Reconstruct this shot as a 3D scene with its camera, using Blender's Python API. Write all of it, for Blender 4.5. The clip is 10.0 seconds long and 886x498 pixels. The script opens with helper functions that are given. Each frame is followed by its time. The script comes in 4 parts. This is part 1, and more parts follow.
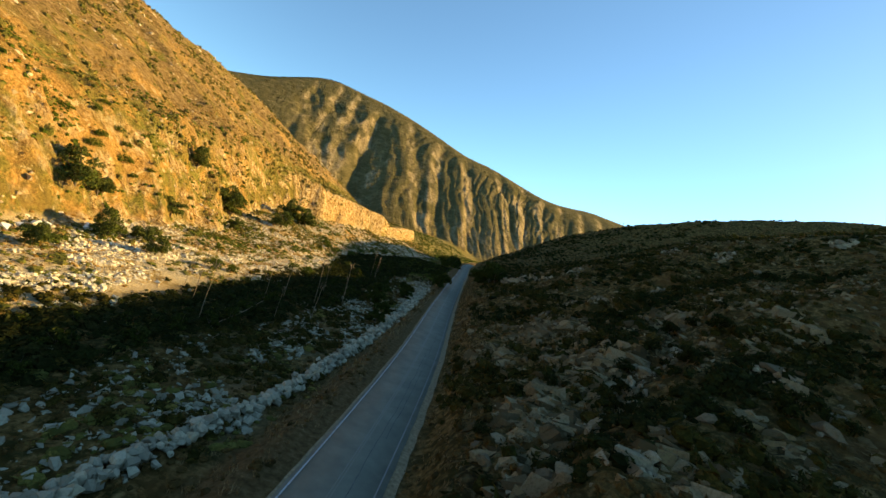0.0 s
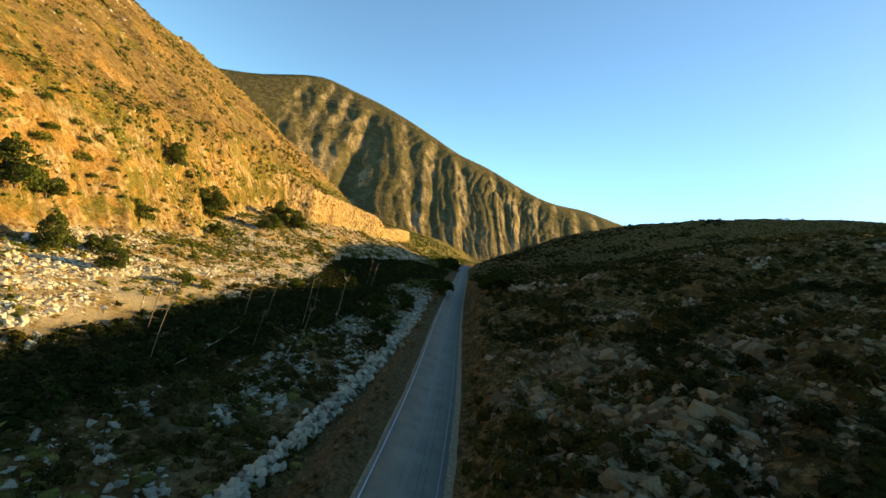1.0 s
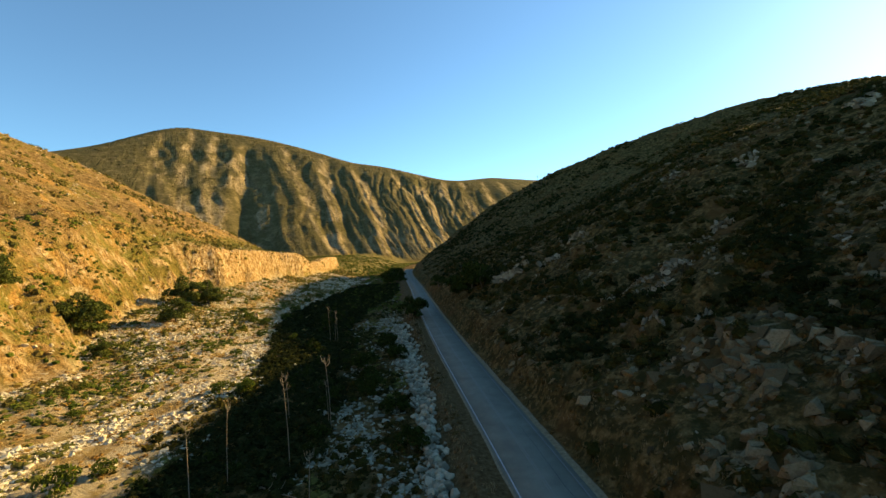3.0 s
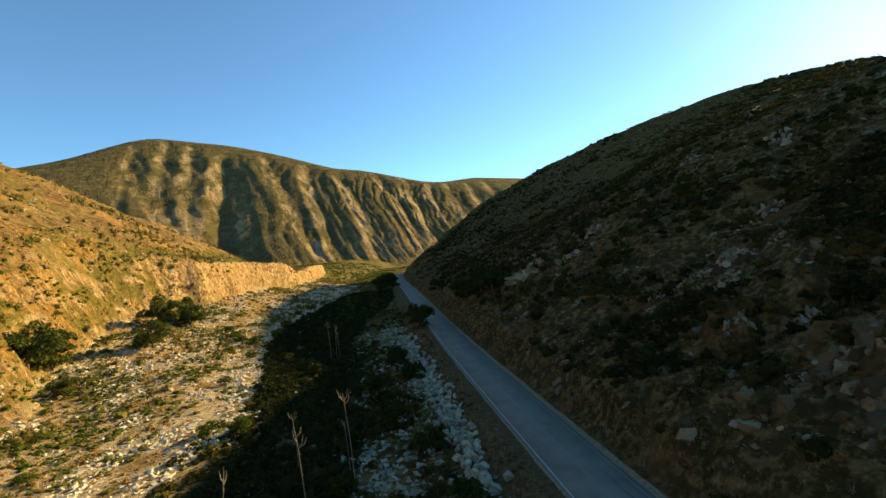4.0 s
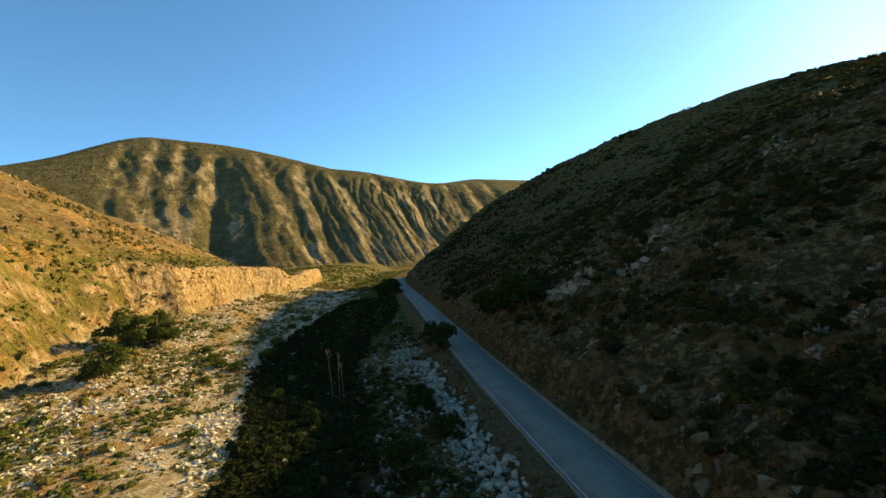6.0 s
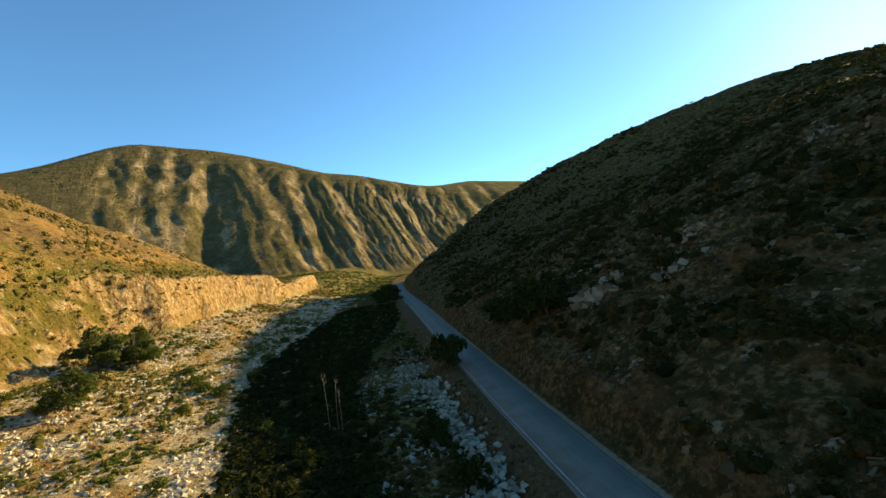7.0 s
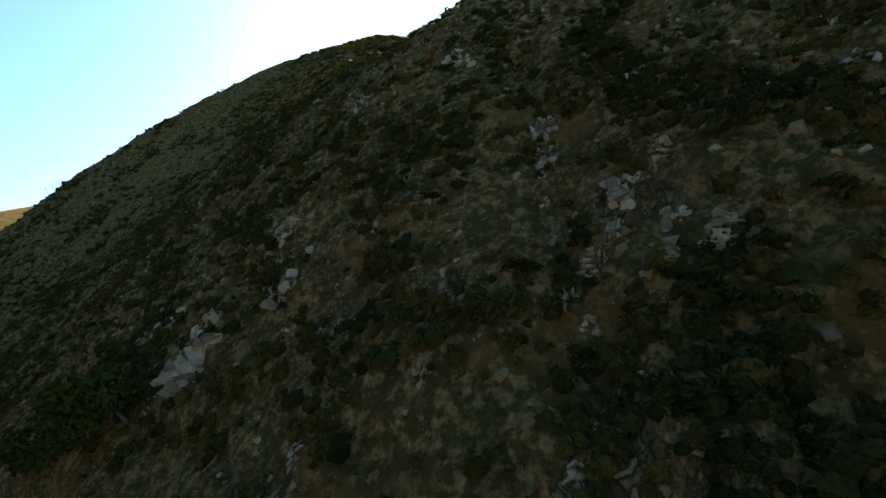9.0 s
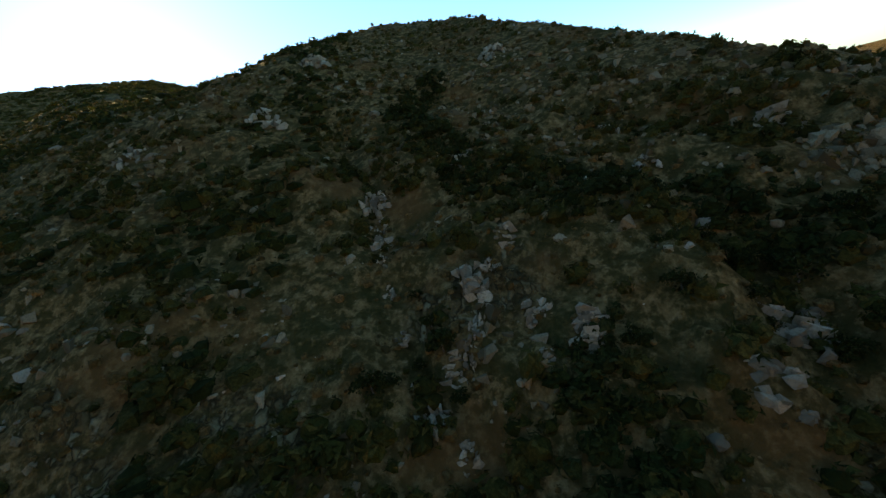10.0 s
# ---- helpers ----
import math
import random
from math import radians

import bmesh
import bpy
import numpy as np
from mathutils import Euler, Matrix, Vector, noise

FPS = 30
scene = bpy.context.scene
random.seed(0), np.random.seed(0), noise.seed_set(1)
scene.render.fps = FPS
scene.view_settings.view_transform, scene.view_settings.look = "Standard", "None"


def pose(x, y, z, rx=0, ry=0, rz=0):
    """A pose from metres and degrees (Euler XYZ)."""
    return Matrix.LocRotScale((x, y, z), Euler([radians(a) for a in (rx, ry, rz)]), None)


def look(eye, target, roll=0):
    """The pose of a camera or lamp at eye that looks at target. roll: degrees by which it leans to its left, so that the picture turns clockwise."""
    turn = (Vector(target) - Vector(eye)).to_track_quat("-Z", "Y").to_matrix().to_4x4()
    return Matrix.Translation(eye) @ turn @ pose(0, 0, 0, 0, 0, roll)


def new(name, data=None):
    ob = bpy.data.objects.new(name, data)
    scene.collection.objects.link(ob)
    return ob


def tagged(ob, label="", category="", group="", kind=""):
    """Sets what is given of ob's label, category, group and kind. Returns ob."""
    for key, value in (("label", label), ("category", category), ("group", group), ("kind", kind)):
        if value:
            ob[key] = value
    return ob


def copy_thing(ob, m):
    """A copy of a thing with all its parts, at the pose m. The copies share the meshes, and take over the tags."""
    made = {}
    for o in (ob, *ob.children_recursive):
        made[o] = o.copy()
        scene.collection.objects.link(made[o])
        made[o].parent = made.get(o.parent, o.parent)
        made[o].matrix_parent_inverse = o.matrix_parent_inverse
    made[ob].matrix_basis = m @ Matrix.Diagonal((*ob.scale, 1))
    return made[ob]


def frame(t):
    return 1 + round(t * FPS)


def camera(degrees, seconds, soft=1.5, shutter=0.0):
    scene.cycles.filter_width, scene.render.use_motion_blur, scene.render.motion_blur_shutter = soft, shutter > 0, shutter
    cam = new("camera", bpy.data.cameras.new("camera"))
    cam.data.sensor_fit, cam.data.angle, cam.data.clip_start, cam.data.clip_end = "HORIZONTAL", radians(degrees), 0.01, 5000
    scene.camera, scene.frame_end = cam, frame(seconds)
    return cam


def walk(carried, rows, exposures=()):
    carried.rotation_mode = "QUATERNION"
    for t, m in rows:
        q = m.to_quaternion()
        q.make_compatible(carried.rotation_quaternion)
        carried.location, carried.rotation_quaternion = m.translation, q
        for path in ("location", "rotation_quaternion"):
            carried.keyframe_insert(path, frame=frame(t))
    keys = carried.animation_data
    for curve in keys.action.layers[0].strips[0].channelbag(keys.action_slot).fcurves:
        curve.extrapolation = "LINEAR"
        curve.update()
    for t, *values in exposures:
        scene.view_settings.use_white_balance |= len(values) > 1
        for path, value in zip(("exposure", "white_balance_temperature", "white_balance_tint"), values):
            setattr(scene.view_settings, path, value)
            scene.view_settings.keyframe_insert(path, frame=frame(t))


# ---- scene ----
LENS = 91.86
cam = camera(LENS, 10.0)
# seconds, place in metres, turn in degrees
PATH = [
    (0.0, 4.902, 0.000, 19.715, 88.850, -17.866, 8.040),
    (0.5, 2.275, 6.513, 20.139, 88.953, -17.603, 7.406),
    (1.0, -0.564, 12.765, 20.527, 88.996, -17.472, 7.073),
    (1.5, -3.722, 18.848, 20.630, 89.107, -16.994, 6.739),
    (2.0, -7.204, 25.147, 20.600, 89.451, -13.973, 5.271),
    (2.5, -10.932, 31.562, 21.347, 89.982, -3.002, 0.834),
    (4.0, -19.902, 49.465, 22.272, 90.211, 5.219, -5.702),
    (4.5, -21.780, 55.412, 22.632, 90.192, 6.338, -6.709),
    (5.0, -22.864, 61.274, 23.219, 90.283, 5.768, -6.815),
    (5.5, -23.625, 67.035, 23.644, 90.377, 4.851, -6.328),
    (7.0, -25.735, 83.261, 24.582, 90.778, 6.155, -6.766),
    (7.5, -25.040, 88.880, 26.122, 88.525, 13.515, -16.600),
    (8.0, -22.135, 95.359, 27.118, 83.981, 19.153, -31.255),
    (8.5, -17.410, 99.931, 27.266, 79.119, 21.941, -46.712),
    (9.0, -12.642, 103.508, 27.553, 76.154, 20.657, -61.274),
    (9.5, -8.582, 106.481, 28.363, 76.484, 18.546, -75.329),
    (10.0, -5.057, 109.030, 29.481, 75.896, 16.221, -88.226),
]
EXPOSURES = [(0.0, 1.33, 10500, -6), (2.0, 1.27, 10300, -6), (4.0, 1.1, 8900, -7), (5.5, 1.08, 8300, -9), (7.0, 1.06, 8000, -10), (7.5, 1.1, 8300, -8), (8.0, 1.35, 9200, -4), (8.5, 1.55, 9900, -2), (9.5, 1.6, 9900, -2), (10.0, 1.5, 9200, -3)]
walk(cam, [(t, pose(x, y, z, rx, ry, rz)) for t, x, y, z, rx, ry, rz in PATH], EXPOSURES)

# ---- light ----
SUN_AZ, SUN_EL = 55.0, 19.3          # degrees from +y towards +x, and above the horizon
world = bpy.data.worlds.new("sky")
scene.world = world
world.use_nodes = True
wn = world.node_tree
sky = wn.nodes.new("ShaderNodeTexSky")
sky.sky_type, sky.sun_disc = "NISHITA", False
sky.sun_elevation, sky.sun_rotation = radians(SUN_EL), radians(SUN_AZ)
sky.altitude, sky.air_density, sky.dust_density, sky.ozone_density = 1700, 1.0, 0.45, 7.5
back = wn.nodes["Background"]
back.inputs["Strength"].default_value = 0.15
wn.links.new(sky.outputs["Color"], back.inputs["Color"])
sun_data = bpy.data.lights.new("sun", "SUN")
sun_data.energy, sun_data.angle, sun_data.color = 5.0, radians(0.53), (1.0, 0.76, 0.455)
SUN_DIR = Vector((math.sin(radians(SUN_AZ)) * math.cos(radians(SUN_EL)), math.cos(radians(SUN_AZ)) * math.cos(radians(SUN_EL)), math.sin(radians(SUN_EL))))
sun = new("sun", sun_data)
sun.matrix_world = look(SUN_DIR * 800, (0, 0, 0))


# ---- materials ----
def material(name, rough=0.9, gloss=0.2):
    m = bpy.data.materials.new(name)
    m.use_nodes = True
    b = m.node_tree.nodes["Principled BSDF"]
    b.inputs["Roughness"].default_value = rough
    b.inputs["Specular IOR Level"].default_value = gloss
    return m, m.node_tree, b


def node(nt, kind, **props):
    n = nt.nodes.new(kind)
    for k, v in props.items():
        setattr(n, k, v)
    return n


def noise_tex(nt, scale, detail=6, rough=0.6, coords=None, distortion=0.0):
    n = node(nt, "ShaderNodeTexNoise")
    n.inputs["Scale"].default_value, n.inputs["Detail"].default_value = scale, detail
    n.inputs["Roughness"].default_value, n.inputs["Distortion"].default_value = rough, distortion
    if coords is not None:
        nt.links.new(coords, n.inputs["Vector"])
    return n.outputs["Fac"]


def place(nt):
    return node(nt, "ShaderNodeNewGeometry").outputs["Position"]


def ramp(nt, fac, stops):
    r = node(nt, "ShaderNodeValToRGB")
    el = r.color_ramp.elements
    while len(el) < len(stops):
        el.new(0.5)
    for e, (p, c) in zip(el, stops):
        e.position, e.color = p, (*c, 1) if len(c) == 3 else c
    nt.links.new(fac, r.inputs["Fac"])
    return r.outputs["Color"]


def step_fac(nt, fac, lo, hi):
    r = node(nt, "ShaderNodeMapRange", interpolation_type="SMOOTHSTEP")
    r.inputs["From Min"].default_value, r.inputs["From Max"].default_value = lo, hi
    nt.links.new(fac, r.inputs["Value"])
    return r.outputs["Result"]


def mix(nt, fac, a, b, blend="MIX"):
    m = node(nt, "ShaderNodeMix", data_type="RGBA", blend_type=blend)
    if isinstance(fac, float):
        m.inputs["Factor"].default_value = fac
    else:
        nt.links.new(fac, m.inputs["Factor"])
    for s, v in (("A", a), ("B", b)):
        sock = [i for i in m.inputs if i.name == s and i.type == "RGBA"][0]
        if isinstance(v, tuple):
            sock.default_value = (*v, 1)
        else:
            nt.links.new(v, sock)
    return [o for o in m.outputs if o.type == "RGBA"][0]


def times(nt, a, b, op="MULTIPLY"):
    m = node(nt, "ShaderNodeMath", operation=op, use_clamp=True)
    for i, v in enumerate((a, b)):
        if isinstance(v, (int, float)):
            m.inputs[i].default_value = v
        else:
            nt.links.new(v, m.inputs[i])
    return m.outputs[0]


def bump(nt, b, fac, strength, distance):
    n = node(nt, "ShaderNodeBump")
    n.inputs["Strength"].default_value, n.inputs["Distance"].default_value = strength, distance
    nt.links.new(fac, n.inputs["Height"])
    nt.links.new(n.outputs["Normal"], b.inputs["Normal"])


def mask(nt, name):
    return node(nt, "ShaderNodeAttribute", attribute_name=name).outputs["Fac"]


def ground_material():
    m, nt, b = material("dry_canyon_ground", 1.0, 0.03)
    p = place(nt)
    big = noise_tex(nt, 0.035, 5, 0.6, p)
    mid = noise_tex(nt, 0.22, 6, 0.65, p)
    fine = noise_tex(nt, 1.6, 8, 0.7, p)
    grit = noise_tex(nt, 9.0, 4, 0.7, p)
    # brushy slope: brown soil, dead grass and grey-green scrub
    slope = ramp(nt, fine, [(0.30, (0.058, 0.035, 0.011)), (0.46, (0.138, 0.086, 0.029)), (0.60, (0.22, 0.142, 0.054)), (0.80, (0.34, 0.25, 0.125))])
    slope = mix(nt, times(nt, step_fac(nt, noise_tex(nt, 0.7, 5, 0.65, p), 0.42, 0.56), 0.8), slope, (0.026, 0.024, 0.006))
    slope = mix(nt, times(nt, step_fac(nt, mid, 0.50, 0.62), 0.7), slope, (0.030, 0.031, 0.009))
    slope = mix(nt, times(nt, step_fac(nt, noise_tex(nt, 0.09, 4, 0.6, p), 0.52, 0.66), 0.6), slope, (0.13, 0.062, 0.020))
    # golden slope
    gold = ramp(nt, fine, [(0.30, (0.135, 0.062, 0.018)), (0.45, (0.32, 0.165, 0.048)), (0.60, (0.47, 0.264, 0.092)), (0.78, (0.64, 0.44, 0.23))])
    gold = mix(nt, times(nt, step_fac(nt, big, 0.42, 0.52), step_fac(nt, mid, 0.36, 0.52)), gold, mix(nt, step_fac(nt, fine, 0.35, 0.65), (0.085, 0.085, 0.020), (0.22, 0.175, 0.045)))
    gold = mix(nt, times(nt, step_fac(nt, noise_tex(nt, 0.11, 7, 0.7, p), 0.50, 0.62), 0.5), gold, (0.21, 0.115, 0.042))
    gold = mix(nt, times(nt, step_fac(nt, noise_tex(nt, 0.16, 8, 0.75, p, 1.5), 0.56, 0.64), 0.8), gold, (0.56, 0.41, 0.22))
    # brown stony upper hill and the green bench above the bluff
    brown = ramp(nt, noise_tex(nt, 0.6, 8, 0.75, p, 0.6), [(0.34, (0.060, 0.048, 0.017)), (0.46, (0.18, 0.110, 0.040)), (0.56, (0.27, 0.165, 0.070)), (0.70, (0.46, 0.32, 0.17))])
    gold = mix(nt, times(nt, mask(nt, "upper"), step_fac(nt, noise_tex(nt, 0.05, 5, 0.65, p, 0.8), 0.38, 0.52)), gold, brown)
    sward = ramp(nt, noise_tex(nt, 0.9, 7, 0.7, p), [(0.32, (0.052, 0.050, 0.013)), (0.50, (0.118, 0.104, 0.026)), (0.68, (0.235, 0.165, 0.052))])
    gold = mix(nt, times(nt, mask(nt, "bench"), 0.85), gold, sward)
    # pebbly river wash
    wash = ramp(nt, grit, [(0.3, (0.26, 0.180, 0.088)), (0.5, (0.50, 0.38, 0.22)), (0.75, (0.75, 0.64, 0.45))])
    wash = mix(nt, times(nt, step_fac(nt, noise_tex(nt, 0.16, 6, 0.7, p), 0.48, 0.58), 0.85), wash, (0.30, 0.185, 0.060))
    # bluff face: pale tan conglomerate
    flute = node(nt, "ShaderNodeMapping")
    flute.inputs["Scale"].default_value = (1.0, 1.0, 0.4)
    nt.links.new(p, flute.inputs["Vector"])
    cliff = ramp(nt, times(nt, times(nt, noise_tex(nt, 0.9, 8, 0.7, flute.outputs["Vector"]), 0.55), times(nt, noise_tex(nt, 0.5, 8, 0.75, p, 0.8), 0.45), "ADD"), [(0.41, (0.17, 0.085, 0.030)), (0.48, (0.42, 0.25, 0.105)), (0.54, (0.56, 0.38, 0.19)), (0.62, (0.74, 0.57, 0.35))])
    # far mountain
    turn, reach = node(nt, "ShaderNodeMapping"), node(nt, "ShaderNodeMapping")
    turn.inputs["Rotation"].default_value, reach.inputs["Scale"].default_value = (0, 0, radians(-26.4)), (0.085, 0.016, 0.012)
    nt.links.new(p, turn.inputs["Vector"]), nt.links.new(turn.outputs["Vector"], reach.inputs["Vector"])
    ribs = noise_tex(nt, 1.0, 7, 0.68, reach.outputs["Vector"], 0.9)
    farn = noise_tex(nt, 0.055, 8, 0.72, p)
    far = ramp(nt, farn, [(0.30, (0.086, 0.070, 0.028)), (0.50, (0.130, 0.101, 0.041)), (0.62, (0.190, 0.140, 0.062)), (0.74, (0.32, 0.235, 0.12))])
    far = mix(nt, times(nt, step_fac(nt, noise_tex(nt, 0.35, 5, 0.7, p), 0.50, 0.60), 0.6), far, (0.050, 0.048, 0.016))
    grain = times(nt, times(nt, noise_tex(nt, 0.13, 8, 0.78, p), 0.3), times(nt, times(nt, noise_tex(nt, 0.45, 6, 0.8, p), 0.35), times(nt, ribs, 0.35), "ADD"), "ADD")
    # bare tan rock; on sunward gully walls sunlight is put into its pale colour
    bare = times(nt, mask(nt, "scree_and_sun"), step_fac(nt, grain, 0.43, 0.51))
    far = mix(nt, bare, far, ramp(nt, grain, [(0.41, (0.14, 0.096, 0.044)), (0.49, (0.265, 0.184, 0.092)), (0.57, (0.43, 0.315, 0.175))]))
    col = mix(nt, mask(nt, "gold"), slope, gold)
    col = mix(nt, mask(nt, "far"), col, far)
    col = mix(nt, mask(nt, "wash"), col, wash)
    col = mix(nt, mask(nt, "cliff"), col, cliff)
    verge = ramp(nt, fine, [(0.3, (0.045, 0.028, 0.011)), (0.5, (0.112, 0.071, 0.030)), (0.75, (0.20, 0.138, 0.066))])
    col = mix(nt, mask(nt, "verge"), col, verge)
    # fractured bedrock: slanted blocks with dark joints
    warp = node(nt, "ShaderNodeVectorMath", operation="MULTIPLY_ADD")
    wob = node(nt, "ShaderNodeTexNoise")
    wob.inputs["Scale"].default_value, wob.inputs["Detail"].default_value = 0.5, 4
    nt.links.new(p, wob.inputs["Vector"])
    nt.links.new(wob.outputs["Color"], warp.inputs[0])
    warp.inputs[1].default_value = (2.2, 2.2, 2.2)
    nt.links.new(p, warp.inputs[2])
    bed = node(nt, "ShaderNodeMapping")
    bed.inputs["Rotation"].default_value, bed.inputs["Scale"].default_value = (0.5, 0.35, 0.7), (0.55, 1.15, 1.0)
    nt.links.new(warp.outputs[0], bed.inputs["Vector"])
    joint = node(nt, "ShaderNodeTexVoronoi", feature="DISTANCE_TO_EDGE")
    block = node(nt, "ShaderNodeTexVoronoi")
    for v in (joint, block):
        v.inputs["Scale"].default_value = 0.95
        nt.links.new(bed.outputs["Vector"], v.inputs["Vector"])
    tone = node(nt, "ShaderNodeSeparateColor")
    nt.links.new(block.outputs["Color"], tone.inputs["Color"])
    stone = ramp(nt, times(nt, times(nt, tone.outputs[0], 0.5), times(nt, fine, 0.55), "ADD"), [(0.25, (0.050, 0.035, 0.014)), (0.48, (0.125, 0.088, 0.036)), (0.62, (0.20, 0.148, 0.066)), (0.80, (0.30, 0.235, 0.12))])
    stone = mix(nt, step_fac(nt, joint.outputs["Distance"], 0.0, 0.13), (0.030, 0.022, 0.009), stone)
    rocky = times(nt, mask(nt, "rock"), step_fac(nt, noise_tex(nt, 0.45, 8, 0.7, p, 1.0), 0.44, 0.54))
    col = mix(nt, rocky, col, stone)
    nt.links.new(col, b.inputs["Base Color"])
    crags = times(nt, times(nt, times(nt, noise_tex(nt, 0.16, 9, 0.85, p, 0.4), 0.45), times(nt, ribs, 0.8), "ADD"), mask(nt, "far"))
    both = node(nt, "ShaderNodeMath", operation="MULTIPLY_ADD")
    nt.links.new(crags, both.inputs[0])
    both.inputs[1].default_value = 11.0
    lumps = node(nt, "ShaderNodeMath", operation="MULTIPLY_ADD")
    nt.links.new(times(nt, times(nt, mask(nt, "gold"), 0.5), times(nt, mask(nt, "cliff"), 0.5), "ADD"), lumps.inputs[0])
    rough = node(nt, "ShaderNodeMath", operation="MULTIPLY")
    nt.links.new(noise_tex(nt, 0.42, 8, 0.72, p, 0.5), rough.inputs[0])
    rough.inputs[1].default_value = 7.0
    nt.links.new(rough.outputs[0], lumps.inputs[1])
    nt.links.new(fine, lumps.inputs[2])
    nt.links.new(lumps.outputs[0], both.inputs[2])
    blocks = node(nt, "ShaderNodeMath", operation="MULTIPLY_ADD")
    nt.links.new(times(nt, rocky, step_fac(nt, joint.outputs["Distance"], 0.0, 0.25)), blocks.inputs[0])
    blocks.inputs[1].default_value = 1.1
    nt.links.new(both.outputs[0], blocks.inputs[2])
    bump(nt, b, blocks.outputs[0], 0.9, 0.5)
    return m


def stone_material(name, dark, light, warm, relief=0.6):
    m, nt, b = material(name, 0.95, 0.05)
    p = place(nt)
    isl = node(nt, "ShaderNodeNewGeometry").outputs["Random Per Island"]
    rnd = node(nt, "ShaderNodeObjectInfo").outputs["Random"]
    both = node(nt, "ShaderNodeMath", operation="FRACT")
    add = node(nt, "ShaderNodeMath", operation="ADD")
    nt.links.new(isl, add.inputs[0]), nt.links.new(rnd, add.inputs[1]), nt.links.new(add.outputs[0], both.inputs[0])
    base = ramp(nt, both.outputs[0], [(0.0, dark), (0.45, tuple((a + c) / 2 for a, c in zip(dark, light))), (0.8, light), (1.0, warm)])
    g = noise_tex(nt, 5.0, 8, 0.7, p)
    col = mix(nt, step_fac(nt, g, 0.42, 0.66), base, mix(nt, 0.5, base, dark))
    nt.links.new(col, b.inputs["Base Color"])
    bump(nt, b, g, relief, 0.15)
    return m


def leaf_material(name, dark, light, dry, through_amount=0.2):
    m, nt, b = material(name, 1.0, 0.04)
    isl = node(nt, "ShaderNodeNewGeometry").outputs["Random Per Island"]
    p = place(nt)
    patch = noise_tex(nt, 0.35, 3, 0.6, p)
    col = ramp(nt, isl, [(0.0, dark), (0.7, light), (1.0, dry)])
    col = mix(nt, step_fac(nt, patch, 0.4, 0.7), col, mix(nt, 0.45, col, dry))
    sprig = noise_tex(nt, 4.5, 5, 0.7, p)
    # low spots between sprigs darkened: crevice shade put into the colour
    col = mix(nt, step_fac(nt, sprig, 0.42, 0.60), mix(nt, 0.6, col, dark), col)
    bump(nt, b, sprig, 0.6, 0.12)
    nt.links.new(col, b.inputs["Base Color"])
    tr = node(nt, "ShaderNodeBsdfTranslucent")
    nt.links.new(col, tr.inputs["Color"])
    sh = node(nt, "ShaderNodeMixShader")
    sh.inputs["Fac"].default_value = through_amount
    nt.links.new(b.outputs["BSDF"], sh.inputs[1]), nt.links.new(tr.outputs["BSDF"], sh.inputs[2])
    nt.links.new(sh.outputs["Shader"], nt.nodes["Material Output"].inputs["Surface"])
    return m


def bark_material(name, dark, light):
    m, nt, b = material(name, 0.9)
    g = noise_tex(nt, 6.0, 8, 0.7, place(nt), 0.5)
    nt.links.new(ramp(nt, g, [(0.3, dark), (0.7, light)]), b.inputs["Base Color"])
    bump(nt, b, g, 0.7, 0.05)
    return m


def asphalt_material():
    m, nt, b = material("worn_grey_asphalt", 0.85)
    p = place(nt)
    g, w = noise_tex(nt, 30.0, 4, 0.7, p), noise_tex(nt, 0.35, 6, 0.65, p)
    col = ramp(nt, w, [(0.3, (0.122, 0.123, 0.092)), (0.55, (0.163, 0.164, 0.122)), (0.75, (0.205, 0.207, 0.155))])
    col = mix(nt, times(nt, step_fac(nt, g, 0.45, 0.7), 0.35), col, (0.07, 0.075, 0.08))
    nt.links.new(col, b.inputs["Base Color"])
    bump(nt, b, g, 0.3, 0.01)
    return m


def paint_material(name, colour):
    m, nt, b = material(name, 0.7)
    g = noise_tex(nt, 4.0, 8, 0.75, place(nt))
    nt.links.new(ramp(nt, g, [(0.38, (0.16, 0.165, 0.17)), (0.50, colour)]), b.inputs["Base Color"])
    return m


GROUND = ground_material()
PALE_STONE = stone_material("pale_river_stone", (0.44, 0.36, 0.235), (0.78, 0.68, 0.49), (0.66, 0.50, 0.29))
GREY_STONE = stone_material("grey_granite_riprap", (0.18, 0.168, 0.118), (0.42, 0.39, 0.275), (0.36, 0.31, 0.195))
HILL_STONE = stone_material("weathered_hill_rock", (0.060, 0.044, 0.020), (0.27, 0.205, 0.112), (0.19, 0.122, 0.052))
OAK_LEAF = leaf_material("oak_leaves", (0.045, 0.060, 0.014), (0.115, 0.140, 0.033), (0.17, 0.16, 0.05), 0.35)
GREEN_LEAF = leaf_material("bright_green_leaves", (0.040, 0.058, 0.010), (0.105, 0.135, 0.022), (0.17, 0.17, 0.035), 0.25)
# thicket and roadside leaves, darkened to carry the shade in their colour
WILLOW_LEAF = leaf_material("shade_dark_willow_leaves", (0.014, 0.021, 0.004), (0.048, 0.066, 0.011), (0.078, 0.085, 0.019), 0.15)
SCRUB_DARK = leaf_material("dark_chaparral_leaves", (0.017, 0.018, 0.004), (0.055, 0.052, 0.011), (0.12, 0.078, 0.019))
# darker copy of the scrub leaves, deep shade put into the colour
SCRUB_SHADED = leaf_material("shade_dark_undergrowth", (0.010, 0.013, 0.0033), (0.030, 0.037, 0.008), (0.055, 0.050, 0.015))
SCRUB_DRY = leaf_material("dry_brown_brush", (0.045, 0.031, 0.010), (0.122, 0.075, 0.024), (0.22, 0.124, 0.042))
